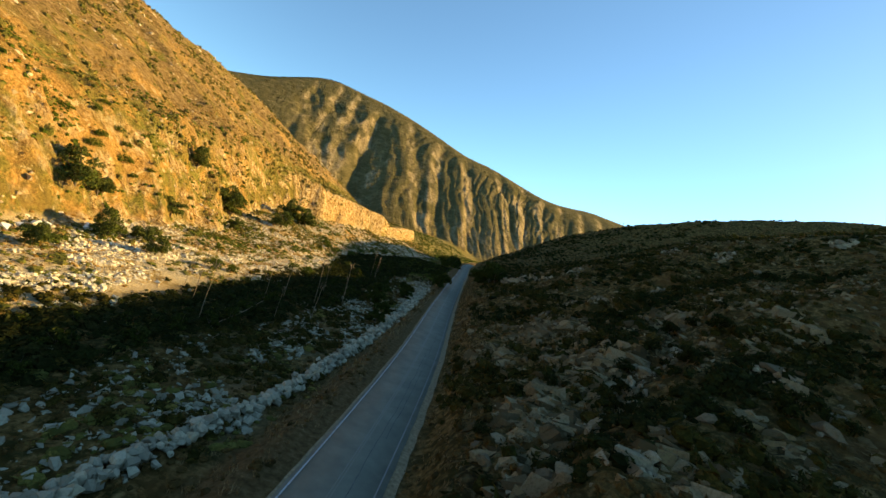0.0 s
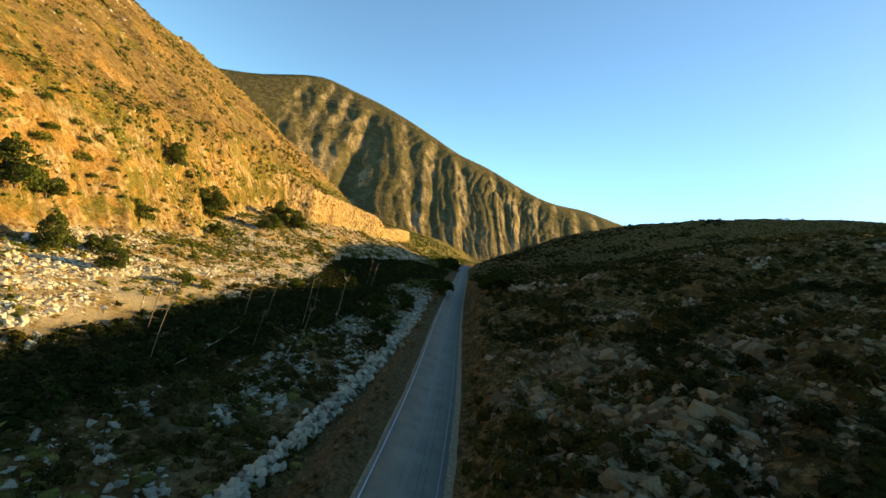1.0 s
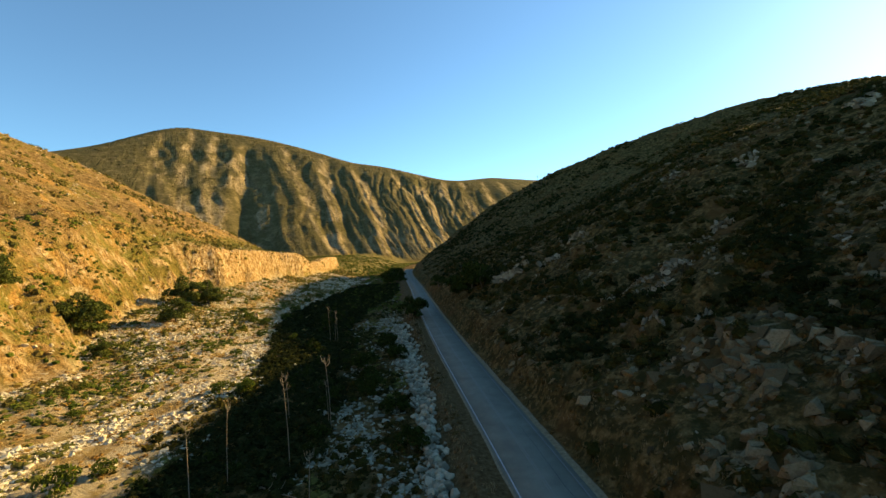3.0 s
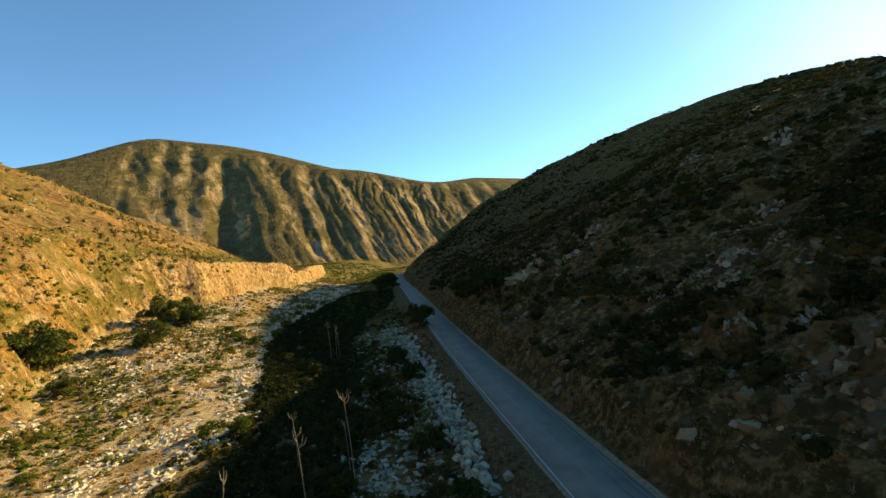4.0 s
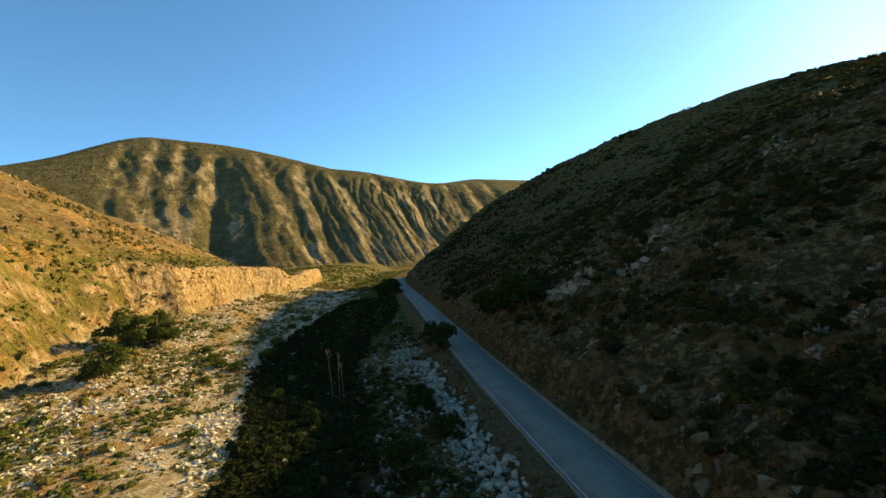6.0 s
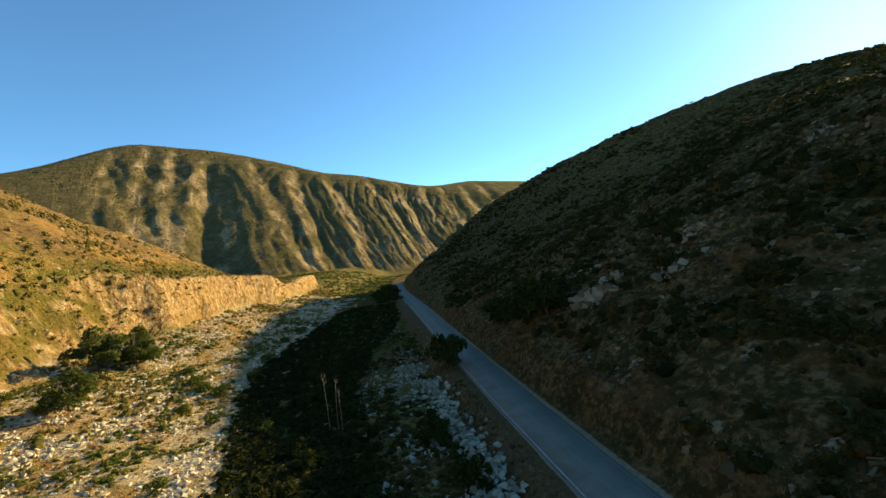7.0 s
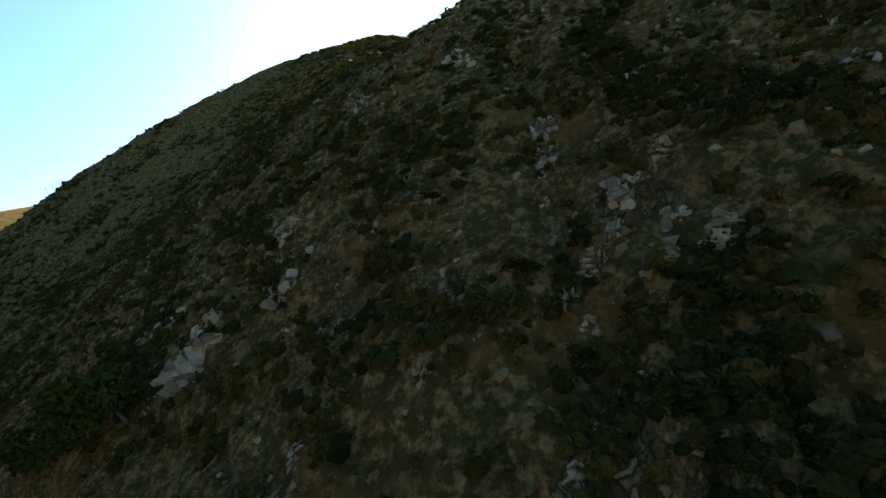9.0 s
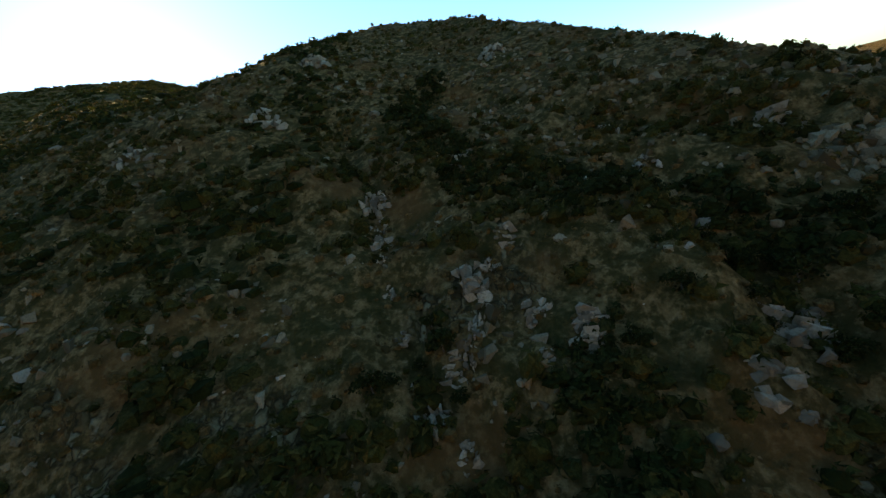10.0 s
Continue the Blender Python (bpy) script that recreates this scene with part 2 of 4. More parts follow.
SCRUB_OLIVE = leaf_material("olive_scrub_leaves", (0.070, 0.072, 0.018), (0.155, 0.150, 0.036), (0.26, 0.205, 0.055))
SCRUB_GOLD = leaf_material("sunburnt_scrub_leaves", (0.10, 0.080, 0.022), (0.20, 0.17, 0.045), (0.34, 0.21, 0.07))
STRAW = leaf_material("dead_grass", (0.17, 0.105, 0.045), (0.33, 0.22, 0.10), (0.48, 0.36, 0.20), 0.3)
BARK = bark_material("grey_brown_bark", (0.06, 0.045, 0.03), (0.16, 0.12, 0.085))
DEAD_WOOD = bark_material("bleached_dead_wood", (0.13, 0.095, 0.06), (0.30, 0.235, 0.16))
ASPHALT = asphalt_material()
FAINT_PAINT = paint_material("faint_white_road_paint", (0.20, 0.197, 0.17))
WHITE_PAINT = paint_material("worn_white_road_paint", (0.36, 0.365, 0.35))
YELLOW_PAINT = paint_material("faded_yellow_road_paint", (0.175, 0.168, 0.125))


# ---- the lie of the land ----
def smax(a, b, k):
    return (a + b + np.sqrt((a - b) ** 2 + k * k)) / 2


def smin(a, b, k):
    return (a + b - np.sqrt((a - b) ** 2 + k * k)) / 2


def sstep(x):
    x = np.clip(x, 0, 1)
    return x * x * (3 - 2 * x)


def spline(x, xs, ys):
    xs, ys = np.asarray(xs, float), np.asarray(ys, float)
    slope = np.gradient(ys, xs)
    i = np.clip(np.searchsorted(xs, x) - 1, 0, len(xs) - 2)
    h = xs[i + 1] - xs[i]
    t = np.clip((x - xs[i]) / h, 0, 1)
    return ys[i] * (1 + 2 * t) * (1 - t) ** 2 + slope[i] * h * t * (1 - t) ** 2 + ys[i + 1] * t * t * (3 - 2 * t) + slope[i + 1] * h * t * t * (t - 1)


def lattice(i, j, seed):
    h = (i.astype(np.int64) * 374761393 + j.astype(np.int64) * 668265263 + seed * 1442695041) & 0x7FFFFFFF
    h = ((h ^ (h >> 13)) * 1274126177) & 0x7FFFFFFF
    return ((h ^ (h >> 16)) & 0xFFFFFF) / float(0xFFFFFF)


def value_noise(x, y, seed=0):
    i, j = np.floor(x), np.floor(y)
    fx, fy = x - i, y - j
    fx, fy = fx * fx * fx * (fx * (fx * 6 - 15) + 10), fy * fy * fy * (fy * (fy * 6 - 15) + 10)
    a, b, c, d = lattice(i, j, seed), lattice(i + 1, j, seed), lattice(i, j + 1, seed), lattice(i + 1, j + 1, seed)
    return (a * (1 - fx) + b * fx) * (1 - fy) + (c * (1 - fx) + d * fx) * fy


def fbm(x, y, octaves=4, seed=0, gain=0.5):
    x, y = np.asarray(x, float), np.asarray(y, float)
    total, amp, norm = 0.0, 1.0, 0.0
    for o in range(octaves):
        c, s = math.cos(0.6 * o), math.sin(0.6 * o)
        total = total + amp * value_noise((c * x - s * y) * 2 ** o + 17.3 * o, (s * x + c * y) * 2 ** o - 9.1 * o, seed + o)
        norm, amp = norm + amp, amp * gain
    return total / norm * 2 - 1


def notch(p, seed):
    """V-shaped gullies, one to a cell at an uneven place, and the share of their eastward wall."""
    k = np.floor(p)
    f = p - k
    mid, wide = 0.36 + 0.28 * lattice(k, k * 0, seed), 0.14 + 0.13 * lattice(k, k * 0 + 3, seed)
    deep = 0.45 + 0.65 * lattice(k, k * 0 + 5, seed)
    d = (f - mid) / wide
    n = deep * np.clip(1 - np.abs(d), 0, 1) ** 0.9
    return n, sstep(n / 0.2) * sstep((0.1 - d) / 0.3)


# gullies of the far mountain: head level, then (place along the crest, level) from head to foot, half width, depth
GULLIES = [
    (20, 15, [(-129, 0.90), (-130, 0.64), (-106, 0.47), (-80, 0.30)]),
    (22, 20, [(-67, 0.92), (-81, 0.57), (-84, 0.41), (-62, 0.22)]),
    (24, 24, [(-18, 0.90), (-34, 0.57), (-45, 0.37), (-54, 0.16)]),
    (40, 52, [(46, 0.82), (14, 0.49), (-10, 0.28), (-20, 0.05)]),
    (22, 20, [(70, 0.46), (30, 0.28), (0, 0.10)]),
    (22, 17, [(128, 0.90), (122, 0.50), (111, 0.26), (110, 0.04)]),
    (30, 26, [(214, 0.88), (172, 0.44), (148, 0.26), (126, 0.04)]),
    (26, 22, [(271, 0.90), (242, 0.42), (221, 0.24), (190, 0.04)]),
    (20, 16, [(362, 0.94), (341, 0.57), (306, 0.33), (275, 0.06)]),
    (34, 28, [(432, 0.92), (370, 0.46), (322, 0.17), (300, 0.05)]),
    (24, 20, [(488, 0.95), (412, 0.48), (383, 0.27), (360, 0.05)]),
    (24, 20, [(538, 0.96), (471, 0.55), (447, 0.37), (420, 0.10)]),
    (26, 22, [(612, 0.95), (539, 0.58), (480, 0.20)]),
    (26, 22, [(680, 0.95), (632, 0.69), (560, 0.20)]),
]


def gully_cut(st, level, wander):
    """How deep the gullies cut into the mountain's face, and the share of bare rock paled on their sunward walls."""
    cut, bare = np.zeros_like(st), np.zeros_like(st)
    for k, (wide, deep, pts) in enumerate(GULLIES):
        ls, ss = [p[1] for p in pts[::-1]], [p[0] for p in pts[::-1]]
        mid = np.interp(level, ls, ss) + wander
        grow = sstep((ls[-1] + 0.05 - level) / 0.30)
        w = wide * (0.45 + 0.55 * grow)
        d = (st - mid) / w
        right = np.clip(1 - np.maximum(d, 0) / 1.5, 0, 1)
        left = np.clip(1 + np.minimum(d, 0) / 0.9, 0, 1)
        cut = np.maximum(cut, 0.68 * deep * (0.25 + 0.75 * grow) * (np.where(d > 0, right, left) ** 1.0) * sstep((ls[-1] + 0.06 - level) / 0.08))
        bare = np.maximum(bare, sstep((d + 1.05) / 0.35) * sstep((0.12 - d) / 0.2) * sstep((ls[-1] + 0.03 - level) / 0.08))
    return cut, bare


def line_distance(x, y, pts):
    best = np.full(np.shape(x), 1e9)
    for (ax, ay), (bx, by) in zip(pts[:-1], pts[1:]):
        dx, dy = bx - ax, by - ay
        t = np.clip(((x - ax) * dx + (y - ay) * dy) / (dx * dx + dy * dy), 0, 1)
        best = np.minimum(best, np.hypot(x - ax - t * dx, y - ay - t * dy))
    return best


RAVINES = [[(11, 30), (16, 38), (21, 47), (29, 57), (36, 74), (46, 85), (60, 96), (80, 115)], [(13, 111), (19, 114), (26, 117), (36, 119.5), (49, 121), (66, 128)], [(14, 92), (21, 90), (30, 88), (42, 92)]]


def road_x(y):
    return spline(np.clip(y, -300, 700), [-300, -100, 0, 60, 130, 170, 266, 429, 520, 700], [0, 0, -0.4, -2.3, -7.2, -9.8, -15, -23, -20, 20])


def road_z(y):
    return np.clip(np.asarray(y, float) - 150, 0, 600) * 0.012


def bluff_x(y):
    return spline(y, [-100, 50, 75, 105, 130, 150, 180, 230, 260, 300, 340, 430], [-66, -68, -73, -78, -83, -88, -94, -100, -103, -99, -92, -89]) + 3.5 * fbm(np.asarray(y, float) / 24, 0 * y, 3, 41)


def mountain_frame(x, y):
    a = radians(26.4)
    px, py = x + 201.2, y - 577.3
    return px * math.cos(a) + py * math.sin(a), -px * math.sin(a) + py * math.cos(a)


def land(x, y, detail=True):
    """Height of the ground, and the shares of golden slope, far mountain, wash, bluff and verge."""
    x, y = np.asarray(x, float), np.asarray(y, float)
    u, z0 = x - road_x(y), road_z(y)
    wash = z0 - 2.2 * sstep((-u - 5.5) / 4) + np.clip(-u - 30, 0, 45) * 0.041
    wash = wash + (np.minimum(0.19 * smax(-u - 50, 0, 8), 10) + np.clip(y - 200, 0, 250) * 0.012 * sstep((-u - 40) / 20)) * sstep((y - 120) / 70)
    ur = u + (2.5 * fbm(x / 14, y / 14, 4, 3) * sstep((u - 5) / 10) if detail else 0)
    right = smin(spline(y, [-150, 20, 65, 105, 160, 220, 300, 450], [0.639, 0.764, 0.582, 0.475, 0.602, 0.522, 0.400, 0.720]) * (ur - 0.99),
                 spline(y, [-250, -120, -30, 50, 110, 170, 240, 330, 450], [-9.6, 4.0, 9.4, 19.6, 68.0, 57.0, 85.0, 128.0, 70.0]) + 0.047 * np.minimum(smax(u - 107, 0, 40), 300) - 0.13 * np.clip(u - 275, 0, 120), 9.3) + z0 - 1.2 * np.clip(y - 470, 0, 400)
    bx, bz = bluff_x(y), spline(y, [-100, 50, 75, 105, 130, 150, 180, 230, 260, 340, 430], [8, 8.4, 11, 13.5, 17, 20, 23.5, 26, 26, 25.5, 26])
    v = bx - x
    near = 1 - sstep((y - 192) / 72)
    if detail:
        v = v + (6.0 * near * fbm(x / 17, y / 13, 3, 47) + 2.6 * fbm(x / 7, y / 7, 4, 43) + 1.1 * fbm(x / 2.4, y / 2.4, 2, 45)) * sstep((20 - np.abs(v)) / 12)
    bench = spline(y, [-100, 110, 165, 200, 270, 305, 340, 430], [0, 0, 8, 10, 10, 11, 26, 40])
    hill = smin(bz + (0.601 + 0.0088 * np.clip(bench, 0, 11)) * smax(v - bench, 0, 5) + 0.05 * np.clip(v, 0, bench), spline(y, [-100, 50, 130, 200, 240, 280, 315, 350, 420], [69.0, 80.0, 91.0, 97.0, 88.0, 83.0, 60.0, 29.0, 27.0]), 15)
    if detail:
        hill = hill + (4.0 * fbm(x / 32, y / 32, 4, 7) + 1.3 * fbm(x / 6, y / 6, 3, 8)) * sstep((v - bench - 4) / 30)
    k = sstep((v + 5 - 2 * near) / (9 + 21 * near))
    if detail:
        ledges = 1 - 2 * np.abs(fbm(x / 8, y / 6, 3, 49))
        hill = hill + near * sstep((v + 4) / 6) * sstep((40 - v) / 15) * (2.2 * ledges + 0.9 * fbm(x / 2.6, y / 2.6, 3, 50))
    left = hill * k - (1 - k) * 6 - 1.0 * np.clip(y - 450, 0, 300)
    st, dd = mountain_frame(x, y)
    crest = spline(st, [-500, -250, -100, 0, 50, 125, 200, 280, 350, 500, 700], [182.0, 262.0, 364.0, 359.0, 354.0, 335.0, 305.0, 268.0, 259.0, 218.0, 238.0])
    if detail:
        level = dd * 0.546 / np.maximum(crest, 60)
        lean = (dd - 240) * spline(st, [-500, -200, -50, 50, 150, 300, 450, 700], [0.15, 0.15, 0.08, -0.08, -0.17, -0.33, -0.48, -0.5])
        warp = st + 30 * fbm(st / 170, dd / 330, 3, 21) + lean
        base = sstep(dd / 60)
        main, bare = gully_cut(st, level, 7 * fbm(st / 60, dd / 45, 3, 21))
        (n2, w2), (n3, w3) = notch(warp / 37 + 0.4 * fbm(st / 70, dd / 120, 2, 25), 22), notch(warp / 17 + 0.7 * fbm(st / 40, dd / 70, 2, 26), 23)
        spur = sstep((st + 190) / 60) * sstep((0.9 - level) / 0.25)
        cut = -base * (main + spur * (7.0 * n2 + 5.0 * n3))
        patchy = sstep((fbm(st / 22, dd / 45, 4, 30, 0.6) + 0.30) / 0.35)
        low = sstep((0.34 - level) / 0.2) * sstep((st - 90) / 60) * 0.55
        scree_and_sun = base * np.clip(np.maximum(bare, np.maximum(low, 0.3 * spur * np.maximum(w2, w3))) * patchy, 0, 1) * sstep((st + 185) / 30)
        dd = dd + cut + (4 * fbm(st / 24, dd / 60, 4, 23, 0.6) + 3.0 * fbm(st / 9, dd / 24, 3, 24, 0.65)) * base * (0.35 + 0.65 * spur)
    else:
        scree_and_sun = 0 * x
    mount = smin(0.546 * dd, crest, 30)
    h = smax(wash, right, 1.5)
    s_right = sstep((right - wash + 0.2) / 1.5)
    s_left = sstep((left - h + 0.5) / 2.0)
    h = smax(h, left, 1.0)
    s_far = sstep((mount - h + 2) / 8)
    h = smax(h, mount, 3.0)
    # distant slopes behind the walk
    h = smax(h, np.minimum(0.28 * (np.hypot(x + 40, y - 150) - 1500), 8) + 10 * fbm(x / 300, y / 300, 4, 31), 20)
    drop = 0.047 * np.clip(np.hypot(x, y - 60) - 340, 0, None) * sstep((x - 90) / 150) * sstep((40 - y) / 120)
    h = h - drop
    back_hill = 40 * np.exp(-((x - 330) / 80) ** 2 - ((y + 230) / 70) ** 2) - 30 - drop
    h = smax(h, back_hill + (5 * fbm(x / 30, y / 30, 4, 33) if detail else 0), 4.0)
    s_left = np.maximum(s_left, sstep((back_hill - h + 6) / 6))
    if detail:
        off = np.maximum(sstep((np.abs(u) - 4.6) / 4), sstep((y - 465) / 25))
        rough = 0.35 * fbm(x / 3.1, y / 3.1, 4, 11) + 0.12 * fbm(x / 0.9, y / 0.9, 2, 12)
        crag = np.clip(fbm(x / 9, y / 16, 4, 13) - 0.12, 0, 1)
        broken = np.clip(1 - 2.2 * np.abs(fbm(x / 4.2, y / 3.4, 3, 17, 0.6)), -0.4, 1)
        h = h + off * s_right * sstep((u - 5) / 4) * sstep((75 - u) / 30) * sstep((fbm(x / 13, y / 13, 3, 18) + 0.35) / 0.4) * 0.85 * broken
        h = h + off * (rough * (0.6 + 0.9 * s_right) + s_right * crag * 4.5 * (0.4 + 0.6 * fbm(x / 2.2, y / 2.2, 3, 14)))
        h = h + off * (1 - s_right) * (1 - s_left) * (1 - s_far) * 0.9 * fbm(x / 16, y / 22, 3, 15)
    if detail:
        for pts in RAVINES:
            away = line_distance(x, y, pts) + 1.2 * fbm(x / 4, y / 4, 2, 16)
            h = h - 1.9 * np.exp(-(away / 3.0) ** 2)
    bed = np.maximum(sstep((np.abs(u) - 4.3) / 3.5), sstep((y - 465) / 25))
    h = h * bed + z0 * (1 - bed)
    gold = s_left * (1 - s_far)
    far = s_far
    floor_share = (1 - s_right) * (1 - s_left) * (1 - s_far) * sstep((-u - 8) / 3)
    streamside = 1 - sstep((11 - np.abs(u + 31)) / 4)
    open_wash = streamside * np.maximum(sstep((-u - 36) / 12), 0.14 * sstep((fbm(x / 8, y / 13, 3, 46) - 0.05) / 0.3))
    face = gold * sstep((v + 6) / 5) * (1 - sstep((v - 5 - 14 * near) / 5)) * sstep((fbm(x / 9 - h / 4, y / 9 + h / 6, 4, 44, 0.65) - 0.05 + np.clip((y - 215) / 30, 0, 0.8)) / 0.16)
    fan = sstep((-u - 50) / 10) * sstep((y - 70) / 40) * sstep((fbm(x / 11, y / 17, 4, 48) + 0.28) / 0.25)
    wash_share = floor_share * (1 - 0.85 * sstep((y - 370) / 70)) * open_wash * (1 - (0.3 + 0.4 * sstep((y - 170) / 60)) * fan)
    gold = np.maximum(gold, floor_share * np.maximum(fan, sstep((-u - 40) / 8)) * (1 - s_far))
    ledge = sstep((fbm(x / 12, y / 12, 4, 78) + 0.30) / 0.3) * sstep((u - 6) / 3) * sstep((46 - u) / 14) * sstep((y - 15) / 12) * sstep((86 - y) / 22)
    ledge = np.maximum(ledge, sstep((fbm(x / 10, y / 16, 4, 79) - 0.22) / 0.15) * sstep((u - 7) / 3) * sstep((70 - u) / 20))
    verge = sstep((8.0 - np.abs(u + 2.6)) / 2.5) * (1 - s_far)
    flat = gold * sstep((y - 150) / 40) * sstep((v + 1) / 3) * sstep((bench + 14 - v) / 10)
    flat = np.maximum(flat, sstep((y - 395) / 50) * (1 - s_far) * (1 - s_right))
    gold = np.maximum(gold, flat)
    upper = gold * sstep((h - 26 - 14 * fbm(x / 40, y / 40, 3, 53)) / 14) * (1 - flat)
    return h, gold, far, wash_share, face, verge, floor_share, scree_and_sun * s_far, s_right * ledge, flat, upper


def height(x, y):
    return land(np.atleast_1d(x), np.atleast_1d(y))[0]


def big_mesh(name, verts, faces, mat, smooth=False):
    """A mesh object from arrays of corners and of faces with equal numbers of corners."""
    verts, faces = np.asarray(verts, np.float32), np.asarray(faces, np.int32)
    me = bpy.data.meshes.new(name)
    n, k = faces.shape
    me.vertices.add(len(verts)), me.loops.add(n * k), me.polygons.add(n)
    me.vertices.foreach_set("co", verts.ravel())
    me.loops.foreach_set("vertex_index", faces.ravel())
    me.polygons.foreach_set("loop_start", np.arange(0, n * k, k, dtype=np.int32))
    me.polygons.foreach_set("use_smooth", np.full(n, smooth))
    me.update(calc_edges=True)
    me.materials.append(mat)
    return new(name, me)


def spread(lo, hi, fine_lo, fine_hi, step, growth, low_most, low_end, high_most, high_end):
    mid = list(np.arange(fine_lo, fine_hi + 1e-6, step))
    out, s, p = [], step, mid[-1]
    while p < hi:
        s = min(s * growth, high_most if p < high_end else 120)
        p += s
        out.append(p)
    low, s, p = [], step, mid[0]
    while p > lo:
        s = min(s * growth, low_most if p > low_end else 120)
        p -= s
        low.append(p)
    return np.array(low[::-1] + mid + out)


gx = spread(-3600, 3600, -108, 36, 1.0, 1.04, 5.0, -640, 9.0, 500)
gy = spread(-3600, 4200, 20, 190, 1.0, 1.03, 22.0, -560, 6.0, 1250)
GX, GY = np.meshgrid(gx, gy)
GZ, *shares = land(GX, GY)
del shares[5]
nx, ny = len(gx), len(gy)
ii = (np.arange(ny - 1)[:, None] * nx + np.arange(nx - 1)[None]).ravel()
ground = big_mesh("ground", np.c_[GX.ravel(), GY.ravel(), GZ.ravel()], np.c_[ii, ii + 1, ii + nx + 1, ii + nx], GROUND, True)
for key, share in zip(("gold", "far", "wash", "cliff", "verge", "scree_and_sun", "rock", "bench", "upper"), shares):
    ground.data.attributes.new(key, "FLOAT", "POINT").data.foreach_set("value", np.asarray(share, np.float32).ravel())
tagged(ground, "dry canyon floor, golden hillsides and gullied brown mountain", "ground", kind="structure")


# ---- road ----
def ribbon(name, mat, lo, hi, y0, y1, lift, step=1.5, wobble=0.0, depth=0.0):
    ys = np.arange(y0, y1, step)
    c, z = road_x(ys), road_z(ys)
    a = lo + wobble * fbm(ys / 2.3, 0 * ys, 3, 51)
    b = hi + wobble * fbm(ys / 2.3, 0 * ys + 9, 3, 52)
    cols = [(a, lift - depth), (a + 0.02, lift), ((a + b) / 2, lift + (0.05 if depth else 0.0)), (b - 0.02, lift), (b, lift - depth)] if depth else [(a, lift), (b, lift)]
    V = np.stack([np.c_[c + o, ys, z + l + 0 * ys] for o, l in cols], 1).reshape(-1, 3)
    k = len(cols)
    i = (np.arange(len(ys) - 1)[:, None] * k + np.arange(k - 1)[None]).ravel()
    return big_mesh(name, V, np.c_[i, i + 1, i + k + 1, i + k], mat, True)


road = tagged(ribbon("road", ASPHALT, -3.55, 3.25, -120, 470, 0.10, wobble=0.10, depth=0.35), "narrow two-lane road of worn grey asphalt", "road", kind="structure")

# ---- builders ----
def part(name, verts, faces, mat, parent, label="", smooth=False):
    ob = big_mesh(name, verts, faces, mat, smooth)
    ob.parent = parent
    if label:
        ob["label"] = label
    return ob


def rock_shape(seed, n=16, flat=0.75, rough=0.16):
    """Corners and triangles of one angular stone, about 1 m across."""
    rng = np.random.default_rng(seed)
    v = rng.normal(size=(n, 3))
    v /= np.linalg.norm(v, axis=1)[:, None]
    v *= (0.5 + rough * rng.uniform(-1, 1, (n, 1)))
    v *= np.array([rng.uniform(0.85, 1.2), rng.uniform(0.75, 1.0), flat * rng.uniform(0.85, 1.15)])
    bm = bmesh.new()
    for c in v:
        bm.verts.new(c)
    bmesh.ops.convex_hull(bm, input=bm.verts)
    loose = [w for w in bm.verts if not w.link_faces]
    bmesh.ops.delete(bm, geom=loose, context="VERTS")
    bmesh.ops.triangulate(bm, faces=bm.faces)
    bm.verts.index_update()
    out = np.array([w.co[:] for w in bm.verts]), np.array([[w.index for w in f.verts] for f in bm.faces])
    bm.free()
    return out


def leaf_cloud(seed, n, lobes, size, flat=1.0):
    """Small leaf sprays on the skins of a heap of lobes (x, y, z, radius)."""
    rng = np.random.default_rng(seed)
    lobes = np.asarray(lobes, float)
    w = lobes[:, 3] ** 2
    pick = rng.choice(len(lobes), n, p=w / w.sum())
    d = rng.normal(size=(n, 3))
    d[:, 2] = np.abs(d[:, 2]) * 0.9 - 0.25 * rng.random(n)
    d /= np.linalg.norm(d, axis=1)[:, None]
    r = lobes[pick, 3] * (0.72 + 0.42 * rng.random(n) ** 0.7)
    c = lobes[pick, :3] + d * r[:, None] * np.array([1, 1, flat])
    nrm = d + 0.75 * rng.normal(size=(n, 3))
    nrm /= np.linalg.norm(nrm, axis=1)[:, None]
    a = np.cross(nrm, rng.normal(size=(n, 3)))
    a /= np.linalg.norm(a, axis=1)[:, None]
    b = np.cross(nrm, a)
    s = size * rng.uniform(0.55, 1.35, (n, 1))
    q = rng.uniform(0.45, 0.9, (n, 1))
    V = np.stack([c - a * s, c + b * s * q, c + a * s * rng.uniform(0.8, 1.2, (n, 1)), c - b * s * q], 1).reshape(-1, 3)
    return V, np.arange(4 * n).reshape(-1, 4)


def lobes_of(seed, n, spread_r, low, high, r0, r1):
    rng = np.random.default_rng(seed)
    a, rad = rng.uniform(0, 6.28, n), spread_r * np.sqrt(rng.random(n))
    z = rng.uniform(low, high, n) * (1 - 0.35 * rad / max(spread_r, 1e-6))
    return np.c_[rad * np.cos(a), rad * np.sin(a), z, rng.uniform(r0, r1, n)]


